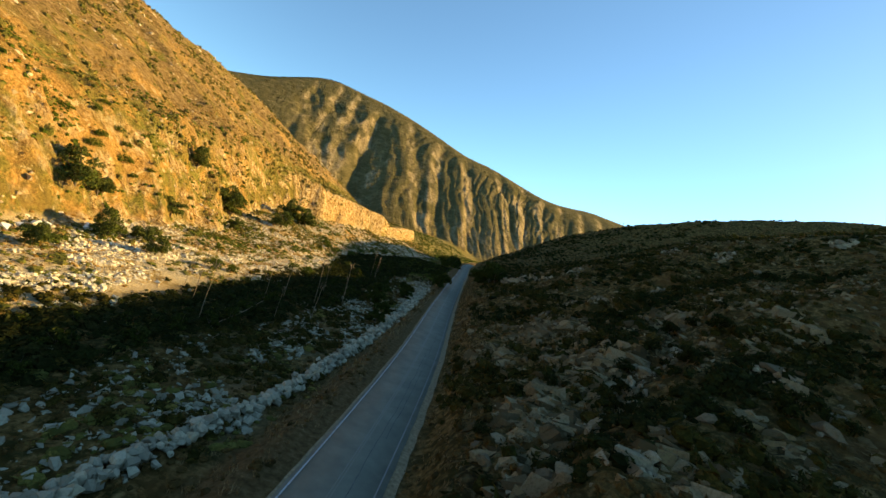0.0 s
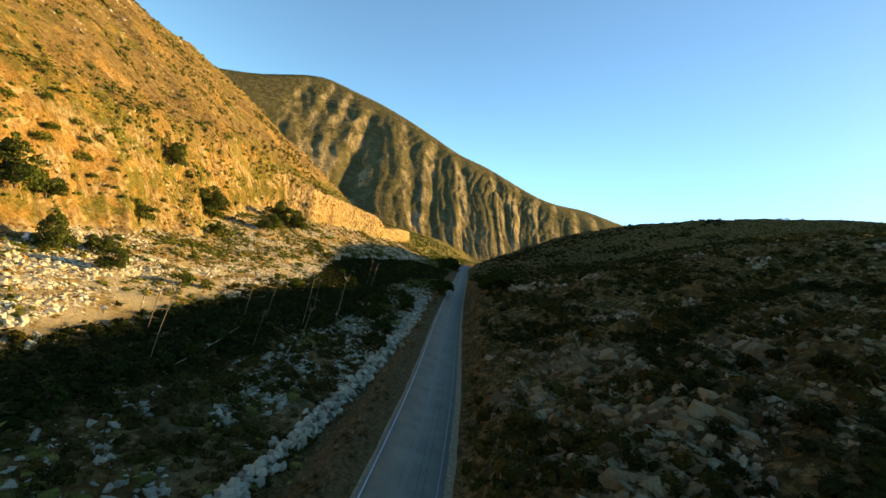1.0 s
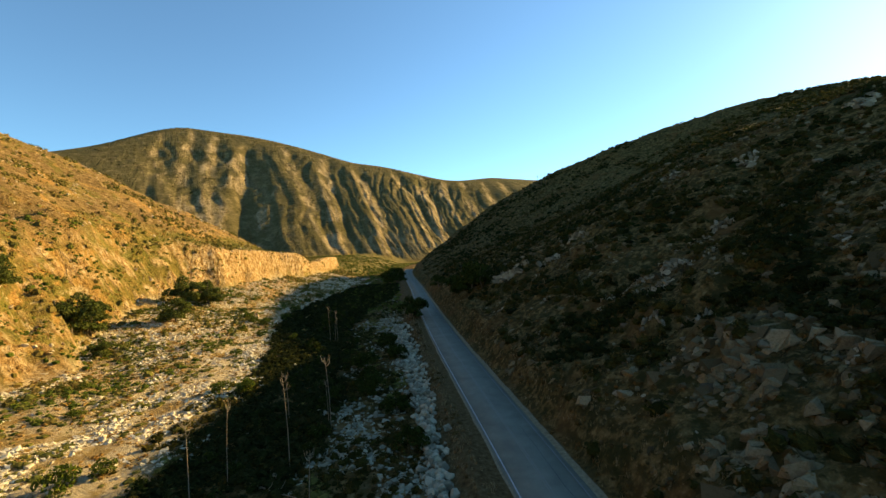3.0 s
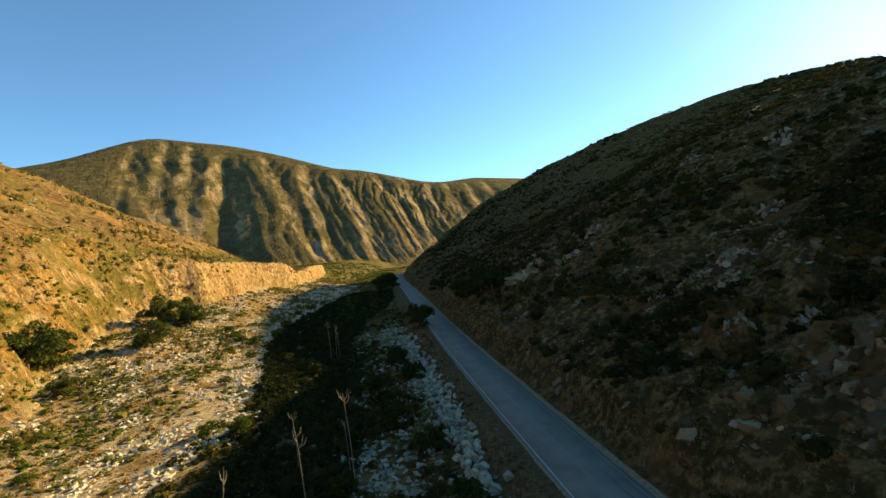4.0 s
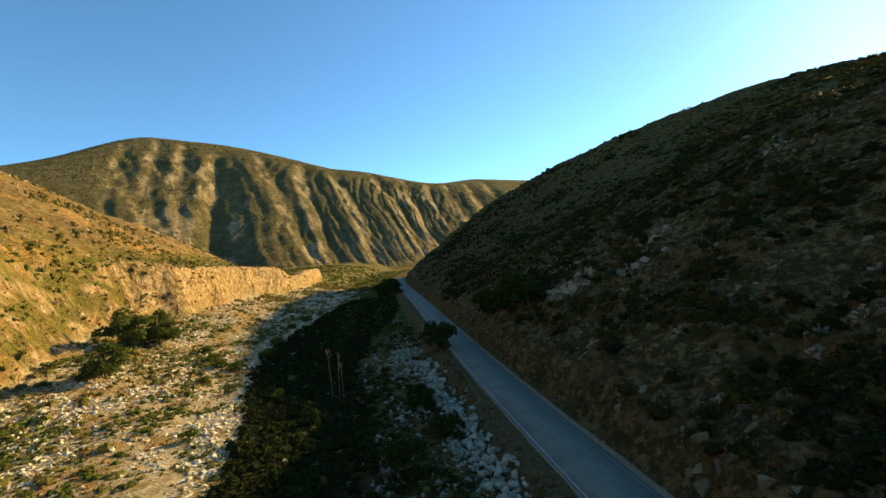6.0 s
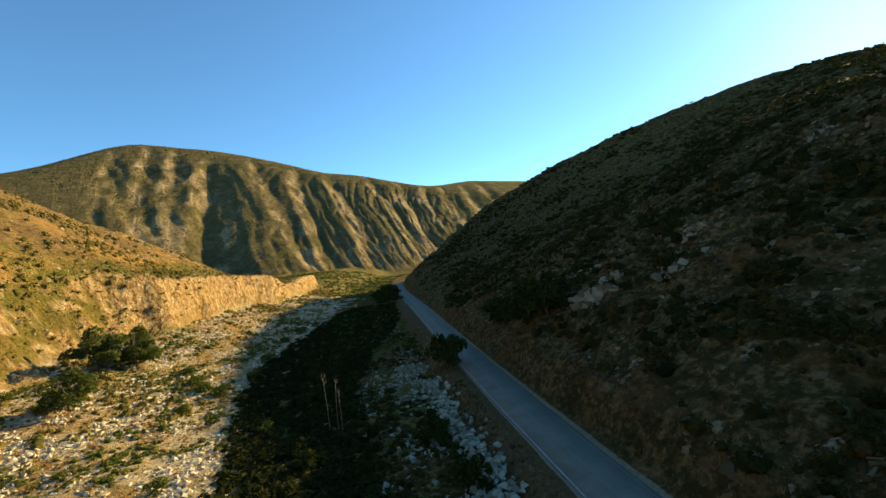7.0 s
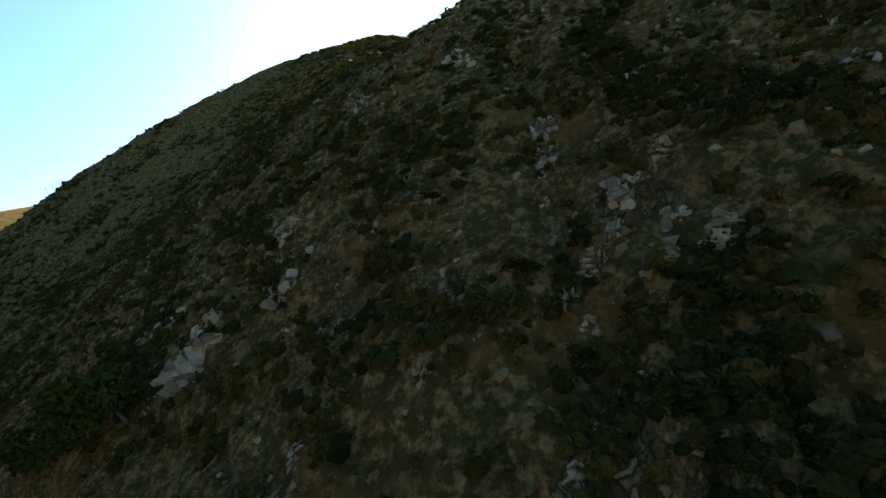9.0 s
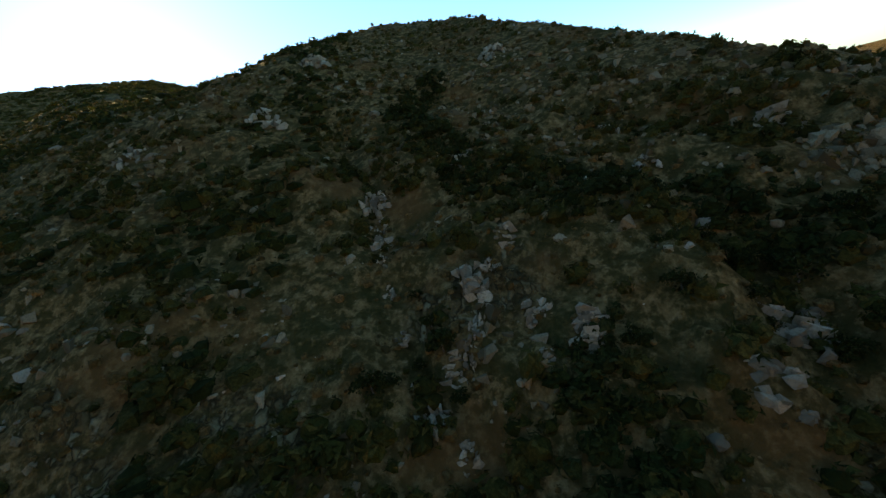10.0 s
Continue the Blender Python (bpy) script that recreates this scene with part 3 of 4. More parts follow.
def tube(points, radii, sides=6):
    """Corners and quads of a bent, tapered stem."""
    P, R = np.asarray(points, float), np.asarray(radii, float)
    d = np.gradient(P, axis=0)
    d /= np.linalg.norm(d, axis=1)[:, None]
    side = np.cross(d, np.array([0.31, 0.95, 0.11]))
    side /= np.linalg.norm(side, axis=1)[:, None]
    up = np.cross(d, side)
    ang = np.arange(sides) * 2 * math.pi / sides
    V = (P[:, None] + R[:, None, None] * (np.cos(ang)[None, :, None] * side[:, None] + np.sin(ang)[None, :, None] * up[:, None])).reshape(-1, 3)
    F = []
    for i in range(len(P) - 1):
        for j in range(sides):
            k = (j + 1) % sides
            F.append((i * sides + j, i * sides + k, (i + 1) * sides + k, (i + 1) * sides + j))
    return V, np.array(F)


def merge(pieces):
    V, F, n = [], [], 0
    for v, f in pieces:
        V.append(v), F.append(np.asarray(f) + n)
        n += len(v)
    return np.concatenate(V), np.concatenate(F)


def limbs(seed, height_m, spread_r, count, thick, lean=0.15):
    """A short trunk and its limbs, from the ground up."""
    rng = np.random.default_rng(seed)
    fork = height_m * rng.uniform(0.18, 0.3)
    bend = rng.normal(size=2) * lean * fork
    out = [tube([(0, 0, -0.5), (bend[0] * 0.3, bend[1] * 0.3, fork * 0.5), (bend[0], bend[1], fork)], [thick * 1.25, thick, thick * 0.85], 8)]
    for i in range(count):
        a = 6.28 * i / count + rng.uniform(-0.4, 0.4)
        r, top = spread_r * rng.uniform(0.35, 0.8), height_m * rng.uniform(0.6, 0.92)
        mid = (bend[0] + 0.4 * r * math.cos(a), bend[1] + 0.4 * r * math.sin(a), fork + (top - fork) * 0.5)
        out.append(tube([(bend[0], bend[1], fork * 0.93), mid, (r * math.cos(a), r * math.sin(a), top)], [thick * 0.7, thick * 0.42, thick * 0.1], 5))
    return out


def plant(name, label, category, seed, height_m, spread_r, leaves, leaf_mat, leaf_size, stems=5, thick=0.16, low=0.35, group=""):
    base = tagged(new(name), label, category, group)
    for i, (v, f) in enumerate(limbs(seed, height_m, spread_r, stems, thick)):
        part("limb" if i else "trunk", v, f, BARK, base, "", True)
    lob = lobes_of(seed + 1, 15, spread_r * 0.75, height_m * low, height_m * 0.86, spread_r * 0.22, spread_r * 0.42)
    v, f = leaf_cloud(seed + 2, leaves, lob, leaf_size, 0.85)
    part("crown", v, f, leaf_mat, base)
    return base


def at(x, y, yaw=0.0, scale=1.0, sink=0.0, tilt=0.0):
    return pose(x, y, float(height(x, y)[0]) - sink, tilt, 0, yaw) @ Matrix.Scale(scale, 4)


def set_down(ob, x, y, yaw=0.0, scale=1.0, sink=0.0):
    ob.matrix_basis = at(x, y, yaw, scale, sink)
    return ob


def strew(name, label, category, shapes, pts, sizes, mat, seed, sink=0.25, squash=(1, 1, 1), smooth=False):
    """Many small pieces on the ground, joined."""
    rng = np.random.default_rng(seed)
    V, F, n = [], [], 0
    z = height(pts[:, 0], pts[:, 1])
    pick = rng.integers(0, len(shapes), len(pts))
    yaw = rng.uniform(0, 6.28, len(pts))
    for s, (v, f) in enumerate(shapes):
        m = pick == s
        if not m.any():
            continue
        c, si = np.cos(yaw[m])[:, None], np.sin(yaw[m])[:, None]
        k = sizes[m][:, None]
        vv = np.stack([(c * v[:, 0] - si * v[:, 1]) * k * squash[0], (si * v[:, 0] + c * v[:, 1]) * k * squash[1], np.broadcast_to(v[:, 2], (m.sum(), len(v))) * k * squash[2]], 2)
        vv += np.c_[pts[m], z[m] - sink * sizes[m] * squash[2]][:, None]
        V.append(vv.reshape(-1, 3))
        F.append((f[None] + (n + np.arange(m.sum()) * len(v))[:, None, None]).reshape(-1, f.shape[1]))
        n += m.sum() * len(v)
    return tagged(big_mesh(name, np.concatenate(V), np.concatenate(F), mat, smooth), label, category, kind="stuff")


def sow(seed, n, x0, x1, y0, y1, keep):
    rng = np.random.default_rng(seed)
    p = np.c_[rng.uniform(x0, x1, n), rng.uniform(y0, y1, n)]
    return p[rng.random(n) < np.clip(keep(p[:, 0], p[:, 1]), 0, 1)]


def off_road(x, y):
    return x - road_x(y)


def sizes_of(seed, n, lo, hi, power=2.0):
    return lo + (hi - lo) * np.random.default_rng(seed).random(n) ** power


# ---- road markings, shoulders ----
def marking(name, mat, lo, hi, label, y0=-120, y1=470, lift=0.148):
    ob = ribbon(name, mat, lo, hi, y0, y1, lift, 1.5)
    ob.parent = road
    ob["label"] = label
    return ob


marking("edge_line", WHITE_PAINT, -3.26, -3.12, "worn white edge line")
marking("edge_line", FAINT_PAINT, 2.62, 2.74, "faint worn white edge line", lift=0.150)
marking("centre_line", YELLOW_PAINT, -0.42, -0.32, "faded yellow centre line", lift=0.162)
marking("centre_line", YELLOW_PAINT, -0.20, -0.10, "faded yellow centre line", lift=0.162)
TAR = paint_material("black_crack_sealer", (0.035, 0.037, 0.04))
for k, (o, a, b) in enumerate([(0.75, -20, 74), (1.35, 40, 90)]):
    ys = np.arange(a, b, 1.2)
    c = road_x(ys) + o + 0.22 * fbm(ys / 6, 0 * ys + k, 3, 61 + k)
    z = road_z(ys) + 0.156
    V = np.stack([np.c_[c - 0.022, ys, z], np.c_[c + 0.022, ys, z]], 1).reshape(-1, 3)
    i = np.arange(len(ys) - 1) * 2
    part("crack_seal", V, np.c_[i, i + 1, i + 3, i + 2], TAR, road, "dark sealed crack")
SAND = material("sandy_shoulder", 0.95)[0]
nt = SAND.node_tree
nt.links.new(ramp(nt, noise_tex(nt, 2.5, 8, 0.7, place(nt)), [(0.3, (0.12, 0.088, 0.048)), (0.5, (0.225, 0.168, 0.095)), (0.72, (0.34, 0.265, 0.158))]), nt.nodes["Principled BSDF"].inputs["Base Color"])
tagged(ribbon("shoulder", SAND, 3.1, 4.1, -120, 470, 0.045, wobble=0.18), "pale sandy shoulder along the road", "road shoulder", kind="structure")
tagged(ribbon("shoulder", SAND, -3.78, -3.4, -120, 470, 0.045, wobble=0.12), "pale sandy shoulder along the road", "road shoulder", kind="structure")

# ---- shapes used over and over ----
ROCKS = [rock_shape(100 + i, 15, 0.72) for i in range(10)]
COBBLES = [rock_shape(130 + i, 10, 0.7) for i in range(10)]
BLOCKS = [rock_shape(200 + i, 11, 0.8, 0.22) for i in range(10)]


def bush_shape(seed, sides, rings, sprigs, leaf=0.13):
    """A low uneven mound of foliage with sprigs standing out of it, about 1 m across."""
    rng = np.random.default_rng(seed)
    V = []
    for z, r in rings:
        lump = 1 + 0.24 * rng.uniform(-1, 1, sides)
        a = (np.arange(sides) + rng.uniform(-0.3, 0.3, sides)) * 2 * math.pi / sides
        V += list(np.c_[r * lump * np.cos(a), r * lump * np.sin(a), z + 0.09 * rng.uniform(-1, 1, sides)])
    top = len(V)
    V.append(np.array([rng.normal() * 0.08, rng.normal() * 0.08, rings[-1][0] + 0.17]))
    F = []
    for k in range(len(rings) - 1):
        for i in range(sides):
            j = (i + 1) % sides
            a, b, c, d = k * sides + i, k * sides + j, (k + 1) * sides + j, (k + 1) * sides + i
            F += [(a, b, c), (a, c, d)]
    F += [((len(rings) - 1) * sides + i, (len(rings) - 1) * sides + (i + 1) % sides, top) for i in range(sides)]
    v, q = leaf_cloud(seed + 50, sprigs, [(0, 0, 0.12, 0.46), (0.15, 0.1, 0.25, 0.34), (-0.15, -0.08, 0.22, 0.36)], leaf, 0.95)
    q = q + len(V)
    return np.concatenate([np.array(V), v]), np.concatenate([np.array(F), q[:, [0, 1, 2]]])


BUSHES = [bush_shape(400 + i, 7, [(-0.12, 0.34), (0.14, 0.36), (0.32, 0.20)], 20, 0.18) for i in range(8)]
SPARSE = [bush_shape(460 + i, 6, [(-0.12, 0.34), (0.22, 0.30)], 9, 0.17) for i in range(8)]


def tuft(seed, n=9):
    rng = np.random.default_rng(seed)
    a, l = rng.uniform(0, 6.28, n), rng.uniform(0.5, 1.0, n)
    o, b = rng.normal(size=(n, 2)) * 0.16, rng.uniform(0.15, 0.6, n)
    w = 0.045
    V = []
    for i in range(n):
        c, s = math.cos(a[i]), math.sin(a[i])
        V += [(o[i, 0] - s * w, o[i, 1] + c * w, -0.1), (o[i, 0] + s * w, o[i, 1] - c * w, -0.1), (o[i, 0] + c * b[i] * l[i], o[i, 1] + s * b[i] * l[i], l[i])]
    return np.array(V), np.arange(3 * n).reshape(-1, 3)


TUFTS = [tuft(500 + i) for i in range(6)]
GOLD_GRASS = leaf_material("orange_gold_grass", (0.20, 0.095, 0.024), (0.40, 0.215, 0.058), (0.56, 0.37, 0.15), 0.25)

# ---- trees and large bushes, each a thing ----
oaks = [plant("oak_tree", "dark green rounded oak on the sunlit golden slope", "tree", 700 + 10 * i, 5.0, 2.9, 3200, OAK_LEAF, 0.16, 4, 0.15, 0.14, group="oaks on the slope") for i in range(3)]
OAK_SPOTS = [(-99.5, 129.5, 1.55), (-98.3, 152.5, 1.55), (-86.3, 86.0, 1.35), (-84.2, 78.6, 1.15), (-94.3, 190.5, 1.45), (-88.6, 194.5, 1.45), (-86.0, 168.6, 1.0), (-98.5, 146.5, 1.35), (-101.5, 157.0, 1.25), (-97.8, 212.5, 0.9), (-87.5, 110.5, 0.85), (-69.6, 84.2, 0.75), (-71.8, 77.2, 0.8), (-86.5, 139.0, 0.65), (-89.0, 177.5, 0.6), (-59.8, 76.5, 0.55), (-64.5, 58.0, 0.6), (-93.0, 200.0, 0.7), (-385.0, 774.0, 0.5)]
for i, (x, y, s) in enumerate(OAK_SPOTS):
    if i < len(oaks):
        set_down(oaks[i], x, y, 50 * i, s)
    else:
        copy_thing(oaks[i % 3], at(x, y, 77 * i, s))

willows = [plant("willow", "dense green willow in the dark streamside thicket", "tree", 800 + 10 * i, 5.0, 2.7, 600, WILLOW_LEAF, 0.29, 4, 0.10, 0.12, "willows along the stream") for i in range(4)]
rng = np.random.default_rng(5)
spots = []
for y in np.arange(12, 300, 2.4):
    c = float(spline(y, [10, 47, 60, 80, 100, 135, 180, 250, 335], [-34, -35.5, -35.5, -36, -35.2, -39.5, -48, -43, -37]))
    half = float(spline(y, [10, 60, 100, 150, 200, 260, 330, 460], [6.5, 7.2, 8.2, 10.5, 14, 16, 12, 12]))
    for k in range(2):
        x = c + rng.uniform(-half, half)
        if abs(x - float(road_x(y))) < 9:
            continue
        spots.append((x, y + rng.uniform(-1.3, 1.3), rng.uniform(0.5, 0.85) * (0.65 if x < c else 1.1)))
LIT_EDGE = [(-44.5, 113.0, 0.7), (-48.6, 155.0, 0.6), (-71.2, 183.6, 1), (-67.9, 180.3, 1.1), (-63.7, 178.4, 1), (-67, 168, 0.9), (-52, 84, 1), (-49.5, 87, 0.8), (-49.2, 113.5, 0.8), (-61, 190, 1.1), (-57.5, 141, 0.7), (-59.5, 163, 0.8), (-62, 205, 1), (-64, 232, 1), (-62, 250, 1.1), (-59, 262, 1), (-75.5, 190, 0.8)]
# lit copy of the willows: brighter leaves put the sunlight into their colour
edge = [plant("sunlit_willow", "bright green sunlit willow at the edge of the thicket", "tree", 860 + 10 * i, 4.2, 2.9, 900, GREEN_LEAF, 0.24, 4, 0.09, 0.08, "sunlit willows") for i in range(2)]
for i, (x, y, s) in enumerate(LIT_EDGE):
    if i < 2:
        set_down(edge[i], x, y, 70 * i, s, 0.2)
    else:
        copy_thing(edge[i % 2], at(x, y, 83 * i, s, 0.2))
green_shrubs = [plant("green_shrub", "low spreading green shrub on the sunlit golden slope", "shrub", 880 + 10 * i, 2.0, 2.3, 1000, GREEN_LEAF, 0.15, 4, 0.06, 0.08, "green shrubs on the slope") for i in range(2)]
SHRUB_SPOTS = [(-92.0, 87.0, 0.9), (-94.5, 90.0, 0.8), (-92.5, 96.3, 1.0), (-95.0, 98.5, 0.9), (-97.5, 97.2, 0.8), (-90.5, 98.0, 0.7), (-98.0, 90.0, 0.8), (-101.0, 95.0, 0.7), (-96.0, 82.0, 0.9), (-99.0, 108.0, 0.6), (-93.0, 122.0, 0.6), (-104.0, 134.0, 0.6), (-90.5, 103.0, 0.6), (-104.5, 163.0, 0.8), (-99.0, 172.0, 0.7), (-94.5, 164.5, 0.6), (-78.0, 96.0, 0.6), (-97.0, 180.5, 0.6), (-75.0, 118.0, 0.6), (-70.0, 128.0, 0.55), (-67.0, 106.0, 0.6), (-72.0, 146.0, 0.55)]
for i, (x, y, s) in enumerate(SHRUB_SPOTS):
    if i < 2:
        set_down(green_shrubs[i], x, y, 70 * i, s, 0.15)
    else:
        copy_thing(green_shrubs[i % 2], at(x, y, 83 * i, s, 0.15))
for i, (x, y, s) in enumerate(spots):
    if i < len(willows):
        set_down(willows[i], x, y, 40 * i, s, 0.2)
    else:
        copy_thing(willows[i % 4], at(x, y, float(rng.uniform(0, 360)), s, 0.2))

road_oaks = [plant("roadside_bush", "dark rounded evergreen bush beside the road", "bush", 900 + 10 * i, 5.0, 3.3, 2400, WILLOW_LEAF, 0.2, 4, 0.14, 0.12, "bushes by the road") for i in range(2)]
set_down(road_oaks[0], -15.8, 177.5, 0, 1.6)
set_down(road_oaks[1], -0.3, 186.5, 90, 1.5)
for x, y, s in [(3.0, 177.0, 1.35), (5.5, 171.0, 1.1), (-29.0, 332.0, 1.5), (-33.0, 322.0, 1.3), (-5.0, 235.0, 0.8), (-31.5, 350.0, 1.4), (-22.5, 144.5, 0.55), (-19.5, 131.0, 0.5), (-23.0, 110.0, 0.55), (-16.0, 88.0, 0.4), (-25.5, 123.0, 0.6), (-18.3, 101.0, 0.42)]:
    copy_thing(road_oaks[0 if s < 1 else 1], at(x, y, 63 * x, s))


# ---- bleached dead saplings with forked heads ----
def dead_sapling(seed, h, label):
    rng = np.random.default_rng(seed)
    base = tagged(new("dead_sapling"), label, "dead tree", "dead saplings")
    bend = rng.normal(size=2) * 0.035 * h
    stem = [(0, 0, -0.4), (bend[0] * 0.2, bend[1] * 0.2, h * 0.4), (bend[0] * 0.7, bend[1] * 0.7, h * 0.72), (bend[0], bend[1], h * 0.86)]
    v, f = tube(stem, [0.06, 0.052, 0.043, 0.035], 6)
    part("stem", v, f, DEAD_WOOD, base, "", True)
    for i in range(7):
        a, z = rng.uniform(0, 6.28), h * rng.uniform(0.74, 0.86)
        t = (z / h - 0.72) / 0.14
        o = (bend[0] * (0.7 + 0.3 * t), bend[1] * (0.7 + 0.3 * t), z)
        r, up = h * rng.uniform(0.035, 0.075), h * rng.uniform(0.05, 0.14)
        v, f = tube([o, (o[0] + 0.7 * r * math.cos(a), o[1] + 0.7 * r * math.sin(a), z + up * 0.35), (o[0] + r * math.cos(a), o[1] + r * math.sin(a), z + up)], [0.045, 0.035, 0.015], 5)
        part("branch", v, f, DEAD_WOOD, base)
    return base


saplings = [dead_sapling(40 + i, 11.5, "tall bleached dead sapling with a forked head") for i in range(4)]
for i, (x, y, s) in enumerate([(-26.9, 96.5, 1.0), (-29.6, 86.8, 1.0), (-35.2, 84.0, 0.8), (-37.0, 80.0, 0.85), (-33.0, 56.0, 0.9), (-39.0, 62.0, 0.95), (-27.5, 97.8, 0.75), (-44.0, 66.0, 0.9), (-33.5, 100.0, 0.7),
                               (-38.0, 152.0, 0.9), (-37.0, 153.5, 0.95), (-36.0, 151.5, 0.8), (-24.5, 75.0, 0.7), (-29.0, 70.0, 0.55)]):
    if i < 4:
        set_down(saplings[i], x, y, 70 * i, s)
    else:
        copy_thing(saplings[i % 4], at(x, y, 47 * i, s))


def fallen_trunk(x0, y0, x1, y1, r, lift):
    base = tagged(new("fallen_trunk"), "bleached fallen trunk lying on the stony wash", "log", "fallen trunks")
    n = 6
    px, py = np.linspace(x0, x1, n), np.linspace(y0, y1, n)
    pz = np.linspace(height(x0, y0)[0], height(x1, y1)[0] + lift, n) + r * 0.8 + 0.12 * np.sin(np.arange(n) * 1.7)
    base.location = (x0, y0, float(pz[0]) - r * 0.8)
    P = np.c_[px, py, pz] - np.array(base.location)
    v, f = tube(P, np.linspace(r, r * 0.35, n), 7)
    part("stem", v, f, DEAD_WOOD, base, "", True)
    for k in (2, 3):
        v, f = tube([P[k], P[k] + np.array([0.5, 0.6 * (k - 2.5), 0.5]), P[k] + np.array([0.8, 1.0 * (k - 2.5), 1.1])], [r * 0.5, r * 0.35, r * 0.12], 5)
        part("branch", v, f, DEAD_WOOD, base)


fallen_trunk(-29.4, 52.8, -33.8, 73.7, 0.10, 0.8)
fallen_trunk(-29.8, 46.3, -25.0, 53.6, 0.10, 0.1)
fallen_trunk(-33.0, 84.0, -27.0, 80.0, 0.11, 0.2)
fallen_trunk(-24.0, 62.0, -21.5, 67.5, 0.12, 0.2)


# ---- rock outcrops on the shaded slope: each a thing, its blocks its parts ----
OUTCROP = stone_material("pale_fractured_rock", (0.10, 0.080, 0.048), (0.40, 0.33, 0.21), (0.28, 0.20, 0.11), 1.0)
block_meshes = []
for v, f in BLOCKS:
    me = bpy.data.meshes.new("block")
    me.from_pydata([tuple(c) for c in v], [], [tuple(int(k) for k in t) for t in f])
    me.materials.append(OUTCROP)
    block_meshes.append(me)


def outcrop(x, y, size, seed, tall=1.0):
    rng = np.random.default_rng(seed)
    base = tagged(new("rock_outcrop"), "pale fractured rock outcrop on the brushy slope", "rock outcrop", "rock outcrops")
    z0 = float(height(x, y)[0])
    base.location = (x, y, z0)
    n = int(12 + size * 4)
    a, r = rng.uniform(0, 6.28, n), size * 0.62 * np.sqrt(rng.random(n))
    dx, dy = r * np.cos(a), r * np.sin(a) * 0.75
    dz = height(x + dx, y + dy) - z0
    strike = rng.uniform(0, 6.28)
    for i in range(n):
        s = size * rng.uniform(0.11, 0.40)
        turn = Euler((rng.uniform(-0.35, 0.35), rng.uniform(-0.35, 0.35), strike + rng.uniform(-0.5, 0.5)))
        b = new("block", block_meshes[int(rng.integers(len(block_meshes)))])
        b.parent = base
        b.matrix_basis = Matrix.LocRotScale((float(dx[i]), float(dy[i]), float(dz[i]) + 0.05 * s), turn, (s * 1.35, s * 0.75, s * 1.2 * tall))


SPOTS = [(21.2, 115.8, 2.6, 1.6), (23.4, 113.5, 2.4, 0.8), (23.1, 103.1, 3, 1.4), (21.4, 90.6, 3.6, 1.4), (17.6, 94.8, 3, 1.2), (11.1, 162.8, 4.2, 1.3), (13.2, 166, 3, 1.2), (2.8, 193, 4.6, 1), (8.5, 166.5, 2.8, 1.1), (12.4, 126.7, 1.9, 1), (6.6, 113.6, 1.8, 1.3), (5.3, 137.6, 1.9, 0.8), (17.1, 29.6, 3.2, 0.8), (21.1, 45, 3, 1), (10.6, 29.6, 2.4, 0.8), (20, 70, 2.4, 1), (13, 83, 2.2, 1), (9, 205, 3.4, 1.1), (18.5, 175, 2.8, 1.2), (22, 150, 2.6, 1.1)]
SPOTS += [(11.8, 164.2, 6.0, 1.3), (15.5, 163.0, 5.0, 1.4), (3.4, 190.5, 6.0, 0.9), (8.0, 178.0, 4.5, 1.1), (16.6, 181.0, 4.2, 1.2), (21.0, 151.5, 4.4, 1.6)]
SPOTS += [(30.8, 110.8, 3.4, 1.5), (47.5, 121, 3.4, 1.2), (87.7, 97.7, 6, 0.7), (40.7, 78.3, 4.2, 0.8), (48.9, 91, 2.6, 0.9), (41.5, 90.6, 2.8, 0.7), (51.4, 109.5, 3.4, 0.9), (31.5, 158.8, 4.2, 1.4), (59.4, 156.9, 4.4, 0.9), (34.9, 48.4, 3.6, 0.8), (67.6, 138.5, 5, 0.8), (94.1, 134.6, 6, 0.8), (26.5, 106.5, 2.2, 1.2), (28, 62, 2.8, 0.8)]
RIBS = [[(48.6, 121.0), (36.2, 119.6), (30.9, 118.6), (25.7, 117.2), (22.0, 116.1), (19.2, 114.7), (17.9, 112.8)], [(36.7, 106.1), (33.2, 107.9), (30.8, 110.4), (27.5, 111.0), (24.5, 111.5), (23.4, 113.5)],
        [(24.3, 102.2), (21.3, 108.5)], [(22.1, 154.2), (28.6, 159.1), (32.7, 159.8)], [(5.4, 167.4), (9.5, 167.0), (13.5, 165.9), (17.5, 163.6)], [(16.3, 37.5), (21.2, 47.2), (29.3, 57.0)]]
for k, rib in enumerate(RIBS):
    for (ax, ay), (bx, by) in zip(rib[:-1], rib[1:]):
        n = max(1, int(math.hypot(bx - ax, by - ay) / 2.8))
        SPOTS += [(ax + (bx - ax) * (i + 0.5) / n, ay + (by - ay) * (i + 0.5) / n, 1.5 + 0.5 * ((i * 7 + k) % 3), 1.2) for i in range(n)]
for i, (x, y, s, tall) in enumerate(SPOTS):
    outcrop(x, y, s, 1000 + i, tall)

